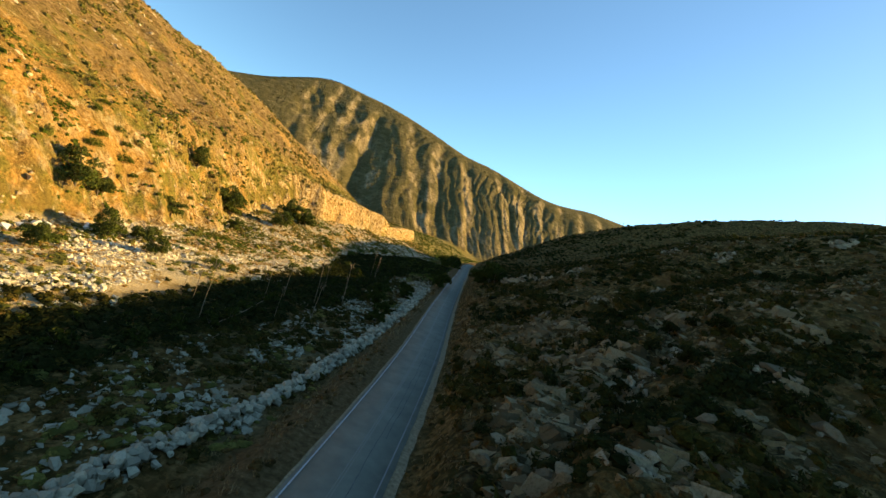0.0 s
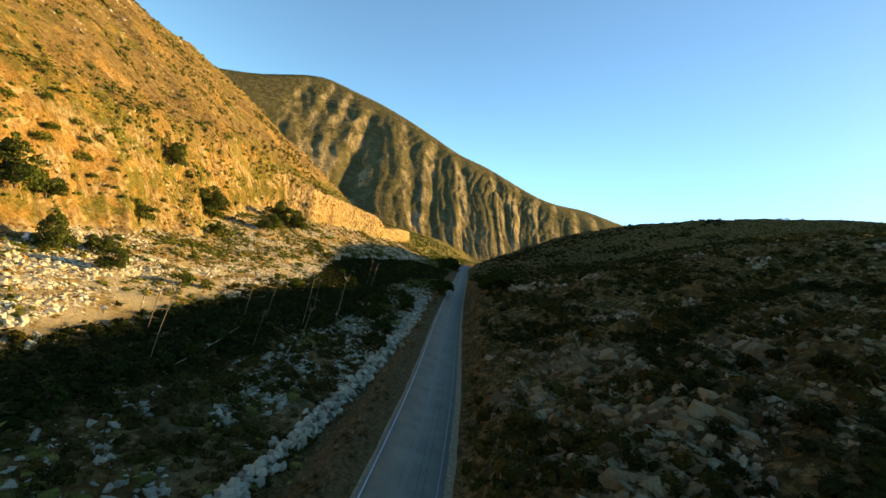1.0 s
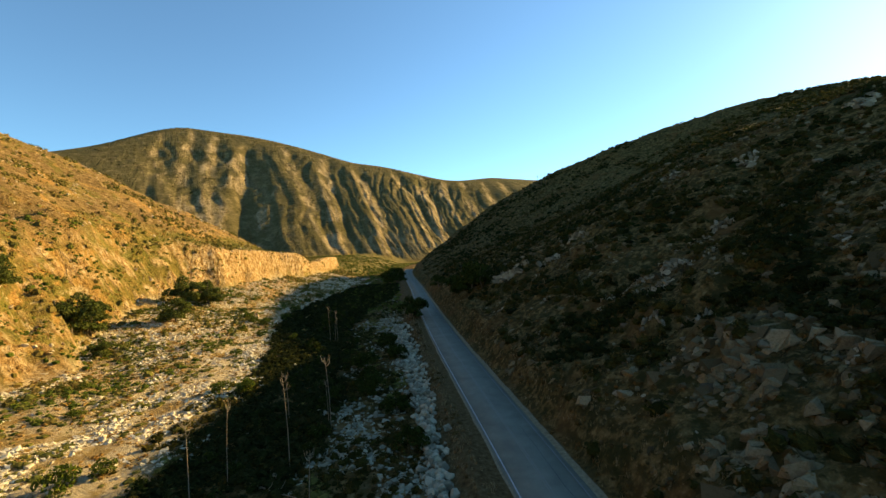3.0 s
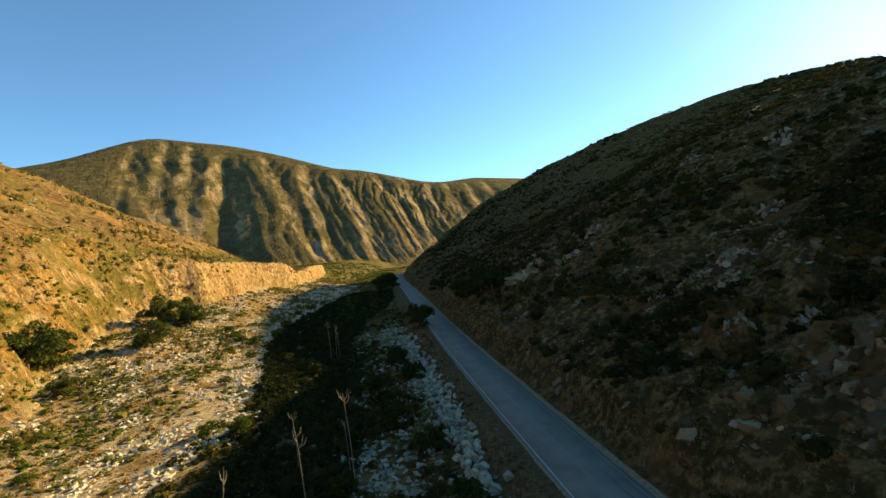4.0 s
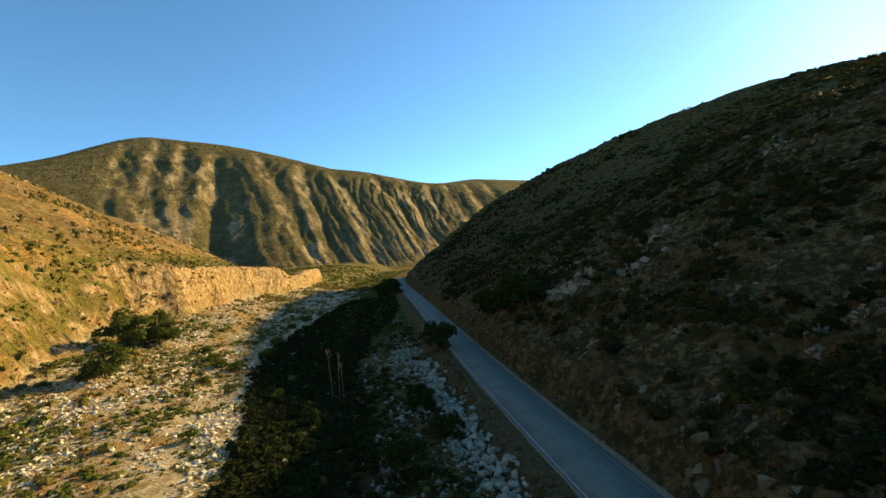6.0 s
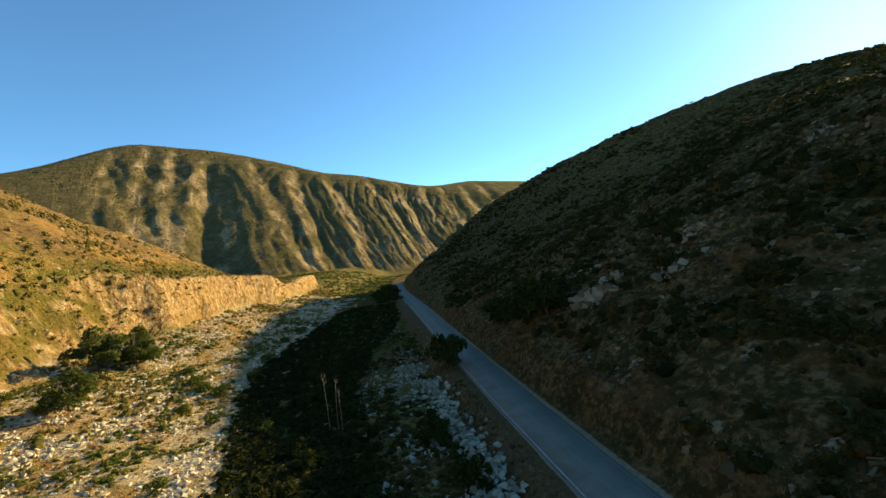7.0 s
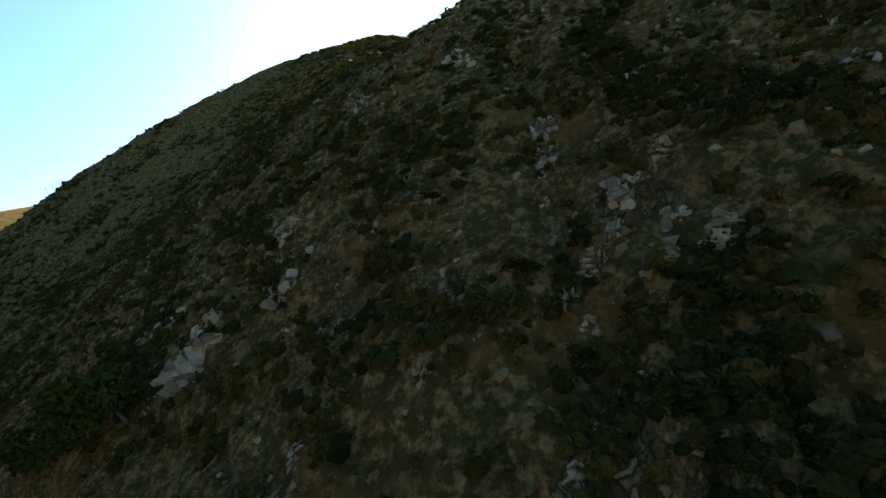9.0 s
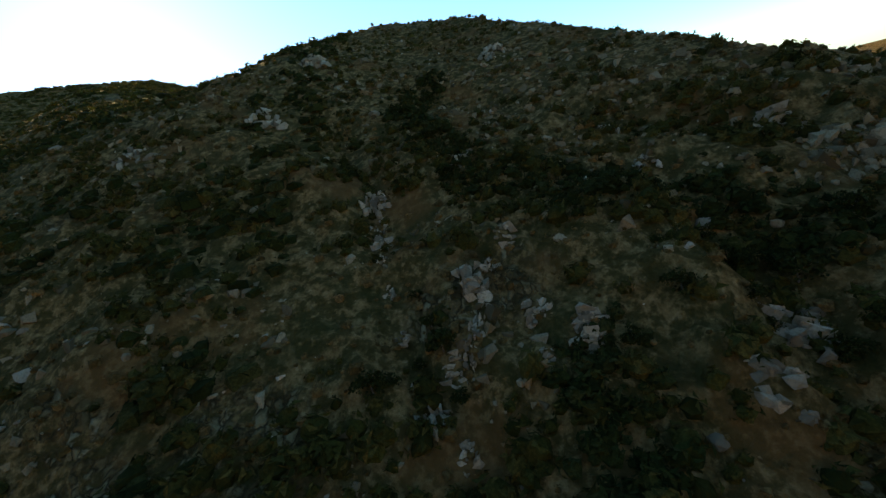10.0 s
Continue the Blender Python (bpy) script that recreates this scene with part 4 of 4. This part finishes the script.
# ---- large boulders on the near slope, each a thing ----
BIG_ROCKS = [rock_shape(360 + i, 30, 0.6, 0.15) for i in range(6)]
BOULDER = stone_material("tan_grey_boulder", (0.09, 0.073, 0.043), (0.30, 0.248, 0.155), (0.23, 0.17, 0.09), 1.0)
FOOT_ROCKS = [(17.5, 30.3, 3), (11.3, 32.6, 1.8), (35.6, 41, 2.2), (14.8, 37.5, 1.6), (9.4, 35.8, 1.5), (18.9, 42.8, 1.8), (23.3, 39.1, 1.6), (8.4, 32.8, 1.4), (12.6, 30.9, 1.8), (24.2, 30.8, 2.2), (14, 30, 2.2), (37.8, 43.2, 2.3), (7.7, 35.7, 1.7), (17.8, 39.7, 2.2), (25, 38.4, 1.8), (15.3, 39.1, 1.5)]
MID_ROCKS = [(36, 50, 2.4), (21.6, 48.9, 1.5), (23.4, 52.7, 2.4), (20.1, 48.1, 1.8), (32.2, 58, 1.5), (25.8, 66.4, 1.2), (24.4, 51.6, 2), (29.4, 58, 1.6), (14.6, 76.4, 1.5), (21.6, 59.7, 1.6), (14.6, 58.7, 1.6), (6.7, 82.8, 1.2), (15.9, 73.3, 1.6), (12.2, 76.2, 1.8), (17.5, 75.6, 1.6), (24.1, 77.8, 1.6)]
HIGH_ROCKS = [(92.4, 131.4, 2.6), (67.2, 137.2, 2.4), (28.8, 161.7, 2), (66.7, 135.8, 2.6), (94.1, 134.6, 3.2), (15.9, 99.5, 1.4), (29.9, 111.1, 1.6), (29.6, 92.6, 1.5), (31.6, 90.9, 1.6), (27.5, 151, 1.8), (58.9, 153.3, 2.2), (68.6, 121.1, 2.4), (65.5, 138.2, 2), (72.6, 178.9, 2.4)]
for i, (x, y, s) in enumerate(FOOT_ROCKS + MID_ROCKS + HIGH_ROCKS):
    v, f = BIG_ROCKS[i % 6]
    ob = big_mesh("boulder", v * np.array([s * 1.15, s, s]), f, BOULDER)
    ob.matrix_basis = pose(x, y, float(height(x, y)[0]) - 0.02 * s, 18 * math.sin(i), 14 * math.cos(2 * i), 67 * i)
    tagged(ob, "large tan-grey boulder half sunk in the brushy slope", "boulder", "slope boulders")

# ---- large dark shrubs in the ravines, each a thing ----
shrubs = [plant("large_shrub", "dark green shrub in a shaded rocky ravine", "shrub", 1500 + 10 * i, 2.4, 1.7, 700, SCRUB_SHADED, 0.17, 3, 0.07, 0.1, "ravine shrubs") for i in range(3)]
rng = np.random.default_rng(15)
where = []
for pts, n, wide in ((RAVINES[0][1:], 58, 3.4), (RAVINES[1], 12, 3.0), (RAVINES[2], 12, 3.0)):
    pts = np.array(pts, float)
    for i in range(n):
        t = rng.uniform(0, len(pts) - 1.001)
        q = pts[int(t)] + (pts[int(t) + 1] - pts[int(t)]) * (t % 1) + rng.normal(size=2) * wide
        where.append((q[0], q[1], rng.uniform(0.9, 2.1) if q[0] < 36 else rng.uniform(0.35, 0.55)))
where += [(34.6, 93.4, 1.5), (48.2, 111.3, 1.8), (57.7, 112.3, 2.1), (69.4, 117.0, 2.4), (77.5, 112.0, 1.5), (51.4, 64.8, 0.7), (48.7, 55.9, 0.7), (33.1, 41.5, 2.4), (37.9, 41.8, 1.5), (26.8, 37.4, 1.8), (31.6, 67.3, 2.1), (28.1, 81.6, 2.4), (30.2, 53.1, 1.5), (46.0, 57.3, 0.7), (44.5, 47.7, 0.7), (27.9, 90.6, 1.6), (24.1, 96.5, 1.4), (21.4, 101.1, 1.5), (21.9, 113.6, 1.1), (35.4, 96.2, 1.3), (41.0, 103.5, 1.2), (25.6, 116.5, 1.0), (8.5, 269.0, 2.0), (6.0, 154.7, 1.4), (12.3, 133.8, 1.3), (27.2, 90.7, 1.3)]
for i, (x, y, s) in enumerate(where):
    if i < 3:
        set_down(shrubs[i], x, y, 0, s)
    else:
        copy_thing(shrubs[i % 3], at(x, y, 91 * i, s))

for i, (x, y, s) in enumerate([(-75.6, 66.2, 1.89), (-75.9, 68.4, 1.65), (-76.8, 77.2, 1.54), (-74.8, 75.4, 1.96), (-74.0, 62.6, 1.55), (-71.7, 58.7, 1.87)]):
    v, f = ROCKS[i]
    ob = big_mesh("white_boulder", v * s, f, WHITE_ROCK if i else (WHITE_ROCK := stone_material("chalky_white_rock", (0.62, 0.59, 0.53), (0.80, 0.77, 0.70), (0.78, 0.72, 0.6))))
    ob.location = (x, y, float(height(x, y)[0]) + 0.2 * s)
    tagged(ob, "chalky white boulder at the foot of the bluff", "boulder", "white boulders")

# ---- three thin poles on the ridge ----
def ridge_pole(x, y):
    base = tagged(new("utility_pole"), "thin grey pole standing on the ridge", "pole", "ridge poles")
    v, f = tube([(0, 0, -0.5), (0, 0, 4.5), (0, 0, 10.0)], [0.20, 0.17, 0.13], 8)
    part("post", v, f, BARK, base, "", True)
    v, f = tube([(-0.9, 0, 9.3), (0, 0, 9.32), (0.9, 0, 9.3)], [0.07, 0.08, 0.07], 4)
    part("crossarm", v, f, BARK, base)
    set_down(base, x, y)


for x, y in [(95.0, 411.0), (97.2, 408.0), (99.8, 405.0)]:
    ridge_pole(x, y)

# ---- scrub, stones and grass ----
def hill_keep(x, y):
    u = off_road(x, y)
    return sstep((u - 4.5) / 2.5) * (0.10 + 0.95 * sstep((fbm(x / 8, y / 8, 3, 71) - 0.02) / 0.25)) * np.clip(1.25 - np.hypot(x - 5, y - 95) / 260, 0.25, 1)


HOLLOWS = [[(22, 60), (28, 81), (35, 93), (48, 110), (58, 112), (70, 117), (80, 112)], [(16, 33), (21, 38), (26, 44), (33, 49), (41, 53), (52, 56)], [(9, 100), (13, 106), (20, 104)]]


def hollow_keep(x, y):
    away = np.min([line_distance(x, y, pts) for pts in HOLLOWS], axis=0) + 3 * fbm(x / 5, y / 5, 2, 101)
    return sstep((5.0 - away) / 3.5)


p = sow(601, 28000, 2, 150, -5, 330, hill_keep)
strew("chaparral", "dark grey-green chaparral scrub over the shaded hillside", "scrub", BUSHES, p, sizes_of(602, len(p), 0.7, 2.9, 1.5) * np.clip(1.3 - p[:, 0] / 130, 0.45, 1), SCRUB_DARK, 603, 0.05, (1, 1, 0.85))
p = sow(616, 17000, -10, 260, 60, 470, lambda x, y: sstep((off_road(x, y) - 7) / 6) * (0.25 + 0.75 * sstep((fbm(x / 12, y / 12, 3, 79) + 0.2) / 0.5)) * sstep((np.hypot(x, y - 90) - 70) / 60) * (1 + 2 * (x < 120)) / 2)
strew("ridge_scrub", "dark chaparral clumps on the upper shaded hillside", "scrub", SPARSE, p, sizes_of(617, len(p), 1.2, 2.6), SCRUB_DARK, 618, 0.05, (1, 1, 0.7))
p = sow(674, 9000, 0, 170, 130, 440, lambda x, y: sstep((off_road(x, y) - 9) / 6) * (0.08 + 0.92 * sstep((fbm(x / 15, y / 15, 3, 103) + 0.02) / 0.2)))
strew("flank_scrub", "large dark chaparral clumps on the long shaded flank", "scrub", SPARSE, p, sizes_of(675, len(p), 1.8, 4.6, 1.6), SCRUB_SHADED, 676, 0.05, (1, 1, 0.6))
# extra dark scrub added over the sunlit crest, standing in for shade
p = sow(671, 3600, 150, 310, 190, 350, lambda x, y: 0.35 + 0.65 * sstep((fbm(x / 9, y / 9, 3, 102) + 0.3) / 0.3))
strew("crest_scrub", "close dark chaparral added in place of shade along the hill's crest", "scrub", SPARSE, p, sizes_of(672, len(p), 2.2, 5.0, 1.5), SCRUB_DARK, 673, 0.05, (1, 1, 0.55))
p = sow(604, 19000, -2, 130, -5, 320, lambda x, y: sstep((off_road(x, y) - 4.2) / 2.5) * (0.35 + 0.65 * sstep((fbm(x / 9, y / 9, 3, 75) + 0.15) / 0.5)))
strew("dry_brush", "dry brown brush between the rocks of the shaded hillside", "scrub", SPARSE, p, sizes_of(605, len(p), 0.5, 1.7), SCRUB_DRY, 606, 0.05, (1, 1, 0.8))
p = sow(607, 17000, 0, 110, 5, 240, lambda x, y: (1 - 0.9 * hollow_keep(x, y)) * sstep((off_road(x, y) - 5) / 3) * sstep((fbm(x / 8, y / 12, 4, 13) + 0.12) / 0.4) * np.clip(1.3 - np.hypot(x - 10, y - 70) / 150, 0.15, 1))
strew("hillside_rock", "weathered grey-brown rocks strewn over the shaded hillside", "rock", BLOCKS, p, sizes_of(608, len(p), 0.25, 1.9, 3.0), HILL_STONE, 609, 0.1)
p = sow(613, 8000, 2, 46, 8, 82, lambda x, y: (1 - 0.95 * hollow_keep(x, y)) * sstep((off_road(x, y) - 6) / 4) * sstep((fbm(x / 7, y / 7, 3, 78) + 0.12) / 0.3) * np.clip(1.2 - (x - 10) / 45, 0, 1))
big = sizes_of(614, len(p), 0.6, 2.6, 2.0)
loose = np.zeros(len(p), bool)
loose[np.nonzero((big > 0.95) & (p[:, 1] < 66) & (p[:, 0] < 36))[0][:290]] = True
strew("fractured_rock", "brown fractured rock and slabs crowding the lower slope", "rock", BLOCKS, p[~loose], big[~loose], HILL_STONE, 615, 0.20, (1.4, 0.8, 1.25))
rock_slope = tagged(new("rock_slope"), "broken brown bedrock blocks at the foot of the brushy slope", "rock slope")
rock_slope.location = (14.0, 40.0, float(height(14.0, 40.0)[0]))
slab_meshes = []
for v, f in BLOCKS:
    me = bpy.data.meshes.new("rock")
    me.from_pydata([tuple(c) for c in v], [], [tuple(int(k) for k in t) for t in f])
    me.materials.append(HILL_STONE)
    slab_meshes.append(me)
rng = np.random.default_rng(619)
for (x, y), k, z in zip(p[loose], big[loose], height(p[loose, 0], p[loose, 1])):
    b = new("rock", slab_meshes[int(rng.integers(len(slab_meshes)))])
    b.parent = rock_slope
    turn = Euler((rng.uniform(-0.3, 0.3), rng.uniform(-0.55, 0.0), rng.uniform(-0.6, 0.6)))
    b.matrix_basis = Matrix.LocRotScale(Vector((x, y, z - 0.12 * k)) - rock_slope.location, turn, (1.0 * k, 0.75 * k, 0.85 * k))
p = sow(610, 1800, 2, 120, 5, 260, lambda x, y: sstep((off_road(x, y) - 7) / 3) * 0.6)
strew("pale_rock", "small pale stones scattered on the shaded hillside", "rock", ROCKS, p, sizes_of(611, len(p), 0.2, 0.9, 2.5), OUTCROP, 612, 0.0)


p = sow(668, 10000, 4, 90, 28, 125, hollow_keep)
strew("hollow_brush", "dense dark brush filling the hollows of the shaded hillside", "scrub", BUSHES, p, sizes_of(669, len(p), 0.9, 2.5), SCRUB_SHADED, 670, 0.05, (1, 1, 0.75))


def thicket_keep(x, y):
    c = spline(y, [10, 47, 60, 80, 100, 135, 180, 250, 335], [-34, -35.5, -35.5, -36, -35.2, -39.5, -48, -43, -37])
    half = spline(y, [10, 60, 100, 150, 200, 260, 330, 460], [6.5, 7.2, 8.2, 10.5, 14, 16, 12, 12])
    return sstep((half + 1 - np.abs(x - c)) / 3) * (np.abs(off_road(x, y)) > 9)


def wash_share_at(x, y):
    return land(x, y)[6]


p = sow(620, 190000, -104, -10, 15, 380, lambda x, y: wash_share_at(x, y) * (1 - 0.93 * thicket_keep(x, y)) * sstep((fbm(x / 5, y / 9, 4, 81) + 0.22) / 0.35) * np.where(x < -44, 1.0, 0.25 + 0.5 * (fbm(x / 8, y / 13, 3, 46) > 0.05)) * np.clip(1.25 - y / 330, 0.3, 1))
far_side = p[:, 0] < -43
strew("river_stone", "pale rounded river stones covering the dry wash", "stones", COBBLES, p[far_side], sizes_of(621, int(far_side.sum()), 0.25, 1.25, 2.6), PALE_STONE, 622, 0.05)
# dimmer copy of the river stones, the bank's shade put into its colour
SHADED_STONE = stone_material("shaded_river_stone", (0.16, 0.152, 0.105), (0.38, 0.36, 0.255), (0.30, 0.255, 0.16))
strew("stream_stone", "river stones of the stream bed, greyed by shade put into their colour", "stones", COBBLES, p[~far_side], sizes_of(660, int((~far_side).sum()), 0.3, 1.5, 2.2), SHADED_STONE, 661, 0.05)
p = sow(623, 24000, -106, -10, 12, 420, lambda x, y: wash_share_at(x, y) * sstep((fbm(x / 6, y / 9, 3, 84) + 0.02) / 0.3))
strew("wash_scrub", "low grey-green and straw-coloured scrub on the wash", "scrub", SPARSE, p, sizes_of(624, len(p), 0.6, 2.3), SCRUB_OLIVE, 625, 0.05, (1, 1, 0.5))
p = sow(648, 12000, -106, -40, 20, 330, lambda x, y: wash_share_at(x, y) * sstep((fbm(x / 4, y / 7, 3, 88) + 0.05) / 0.3))
strew("wash_grass", "tufts of orange-gold grass between the river stones", "grass", SPARSE, p, sizes_of(649, len(p), 0.4, 1.1), GOLD_GRASS, 656, 0.05, (1, 1, 0.7))
p = sow(657, 13000, -62, -12, 12, 320, thicket_keep)
strew("thicket_brush", "dark dense undergrowth of the streamside thicket", "scrub", BUSHES, p, sizes_of(658, len(p), 1.3, 3.0), SCRUB_SHADED, 659, 0.05, (1.1, 1.1, 0.7))
p = sow(626, 6000, -50, -12, 12, 230, lambda x, y: wash_share_at(x, y) * sstep((fbm(x / 8, y / 8, 3, 86) + 0.2) / 0.3))
strew("dark_brush", "dark tangled brush on the shaded stony wash", "scrub", BUSHES, p, sizes_of(627, len(p), 0.8, 2.2), SCRUB_DARK, 628, 0.05, (1, 1, 0.7))


def gold_keep(x, y):
    s = land(x, y)
    return s[1] * (1 - 0.8 * s[4]) * (0.12 + 0.95 * sstep((fbm(x / 13, y / 13, 3, 91) - 0.02) / 0.35)) * (1 - s[2])


p = sow(630, 25000, -300, -64, 10, 430, gold_keep)
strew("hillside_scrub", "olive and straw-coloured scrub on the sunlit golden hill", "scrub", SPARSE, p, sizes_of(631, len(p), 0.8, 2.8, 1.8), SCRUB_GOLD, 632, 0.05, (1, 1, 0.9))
p = sow(639, 7000, -125, -60, 40, 260, lambda x, y: land(x, y)[1] * (0.35 + 0.65 * sstep((fbm(x / 5, y / 5, 3, 93) + 0.2) / 0.4)))
strew("golden_grass", "clumps of dry orange-gold grass on the sunlit slope", "grass", SPARSE, p, sizes_of(646, len(p), 0.4, 1.25), GOLD_GRASS, 647, 0.05, (1, 1, 0.7))
p = sow(633, 15000, -300, -66, 20, 430, lambda x, y: gold_keep(x, y) * 0.5)
strew("dark_scrub", "dark green shrubs dotted over the sunlit hill", "scrub", BUSHES, p, sizes_of(634, len(p), 0.9, 2.7), SCRUB_OLIVE, 635, 0.05, (1, 1, 0.95))
p = sow(662, 8000, -118, -64, 35, 240, lambda x, y: land(x, y)[1] * sstep((fbm(x / 9 - land(x, y)[0] / 6, y / 11, 3, 98) - 0.05) / 0.2))
strew("slope_scrub", "patches of green scrub on the crumbling sunlit slope", "scrub", SPARSE, p, sizes_of(663, len(p), 0.6, 2.0), GREEN_LEAF, 664, 0.05, (1, 1, 0.75))
p = sow(636, 13000, -260, -62, 20, 400, lambda x, y: land(x, y)[1] * sstep((fbm(x / 10, y / 14, 4, 95) - 0.05) / 0.3))
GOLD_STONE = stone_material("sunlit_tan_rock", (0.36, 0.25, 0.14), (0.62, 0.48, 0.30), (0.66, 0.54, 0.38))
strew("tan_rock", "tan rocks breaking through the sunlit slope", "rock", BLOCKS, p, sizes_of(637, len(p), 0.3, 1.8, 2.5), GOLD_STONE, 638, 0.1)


def verge_keep(x, y):
    u = off_road(x, y)
    return sstep((np.abs(u + 0.4) - 4.2) / 1.2) * sstep((12 - np.abs(u)) / 4)


p = sow(640, 16000, -34, 14, 10, 230, verge_keep)
strew("dead_grass", "tufts of dead straw-coloured grass along the road verge", "grass", TUFTS, p, sizes_of(641, len(p), 0.25, 0.75), STRAW, 642, 0.0)
p = sow(643, 11000, -32, 14, 10, 230, lambda x, y: verge_keep(x, y) * sstep((fbm(x / 4, y / 4, 3, 97) + 0.1) / 0.4))
strew("verge_brush", "brown weeds along the road verge", "scrub", SPARSE, p, sizes_of(644, len(p), 0.4, 1.2), SCRUB_DRY, 645, 0.05, (1, 1, 0.7))
p = sow(677, 7000, -170, -84, 150, 440, lambda x, y: land(x, y)[9] * (0.2 + 0.8 * sstep((fbm(x / 7, y / 7, 3, 104) + 0.05) / 0.25)))
strew("bench_scrub", "low olive scrub on the bench above the bluff", "scrub", SPARSE, p, sizes_of(678, len(p), 0.7, 2.2), SCRUB_OLIVE, 679, 0.05, (1, 1, 0.6))
# woods on the far side of the valley floor
p = sow(650, 8000, -150, 10, 200, 640, lambda x, y: sstep(land(x, y)[6] * 3) * np.where((x > -52) | (y > 400), 0.85, 0.12) * ((np.abs(off_road(x, y)) > 9) | (y > 475)))
strew("streamside_scrub", "green scrub along the far valley floor", "scrub", SPARSE, p, sizes_of(651, len(p), 1.2, 3.6), GREEN_LEAF, 652, 0.05, (1, 1, 0.8))
# chaparral on the far mountain, only its larger clumps
p = sow(665, 5200, -42, -9, 12, 180, lambda x, y: sstep((-off_road(x, y) - 8) / 2) * (0.15 + 0.85 * sstep((fbm(x / 5, y / 6, 3, 99) + 0.05) / 0.3)))
strew("bed_brush", "low brown brush over the shaded stream bed", "scrub", SPARSE, p, sizes_of(666, len(p), 0.4, 1.5), SCRUB_DRY, 667, 0.05, (1, 1, 0.65))
p = sow(653, 9000, -620, 420, 430, 1150, lambda x, y: land(x, y)[2] * 0.8)
strew("mountain_scrub", "dark scrub clumps on the far mountain", "scrub", [leaf_cloud(470, 7, [(0, 0, 0.3, 0.4)], 0.3)], p, sizes_of(654, len(p), 1.5, 4.5), SCRUB_DARK, 655, 0.1, (1, 1, 0.6))

# ---- riprap beside the road: the nearest boulders are parts of their own ----
RIPRAP = [rock_shape(380 + i, 20, 0.78, 0.12) for i in range(10)]
riprap = tagged(new("riprap_bank"), "long low bank of pale grey granite boulders", "riprap")
riprap.location = (-12.0, 50.0, float(height(-12.0, 50.0)[0]))
bpy.context.view_layer.update()
rng = np.random.default_rng(9)
meshes = []
for v, f in RIPRAP:
    me = bpy.data.meshes.new("boulder")
    me.from_pydata([tuple(c) for c in v], [], [tuple(int(k) for k in t) for t in f])
    me.materials.append(GREY_STONE)
    meshes.append(me)
rest, y = [], 12.0
row = []
while y < 172:
    cu = float(spline(y, [10, 29, 39, 60, 110, 160, 175], [-16.5, -13.6, -12.2, -10.6, -9.4, -10.6, -11.0]))
    width = float(spline(y, [10, 90, 130, 175], [1.0, 1.1, 1.9, 2.2]))
    for k in range(6):
        o = rng.normal() * width * 0.6
        s = 0.5 + 0.85 * rng.random() ** 1.5
        row.append((float(road_x(y)) + cu + o, y + rng.uniform(-0.3, 0.3), s, max(0.0, 0.55 - 0.35 * abs(o) / width) * rng.random()))
    y += 0.62
hz = height(np.array([r[0] for r in row]), np.array([r[1] for r in row]))
n_parts = 0
for (x, y, s, up), z in zip(row, hz):
    turn = Euler((rng.uniform(-0.5, 0.5), rng.uniform(-0.5, 0.5), rng.uniform(0, 6.28)))
    m = Matrix.LocRotScale((x, y, float(z) + 0.22 * s + up), turn, (s, s, s))
    if 26 < y < 72 and n_parts < 300:
        b = new("boulder", meshes[int(rng.integers(len(meshes)))])
        b.parent = riprap
        b.matrix_parent_inverse = riprap.matrix_world.inverted()
        b.matrix_basis = m
        n_parts += 1
    else:
        v, f = RIPRAP[int(rng.integers(len(RIPRAP)))]
        a = np.array(m)
        rest.append((v @ a[:3, :3].T + a[:3, 3] - np.array(riprap.location), f))
v, f = merge(rest)
tagged(part("boulder", v, f, GREY_STONE, riprap), kind="stuff")
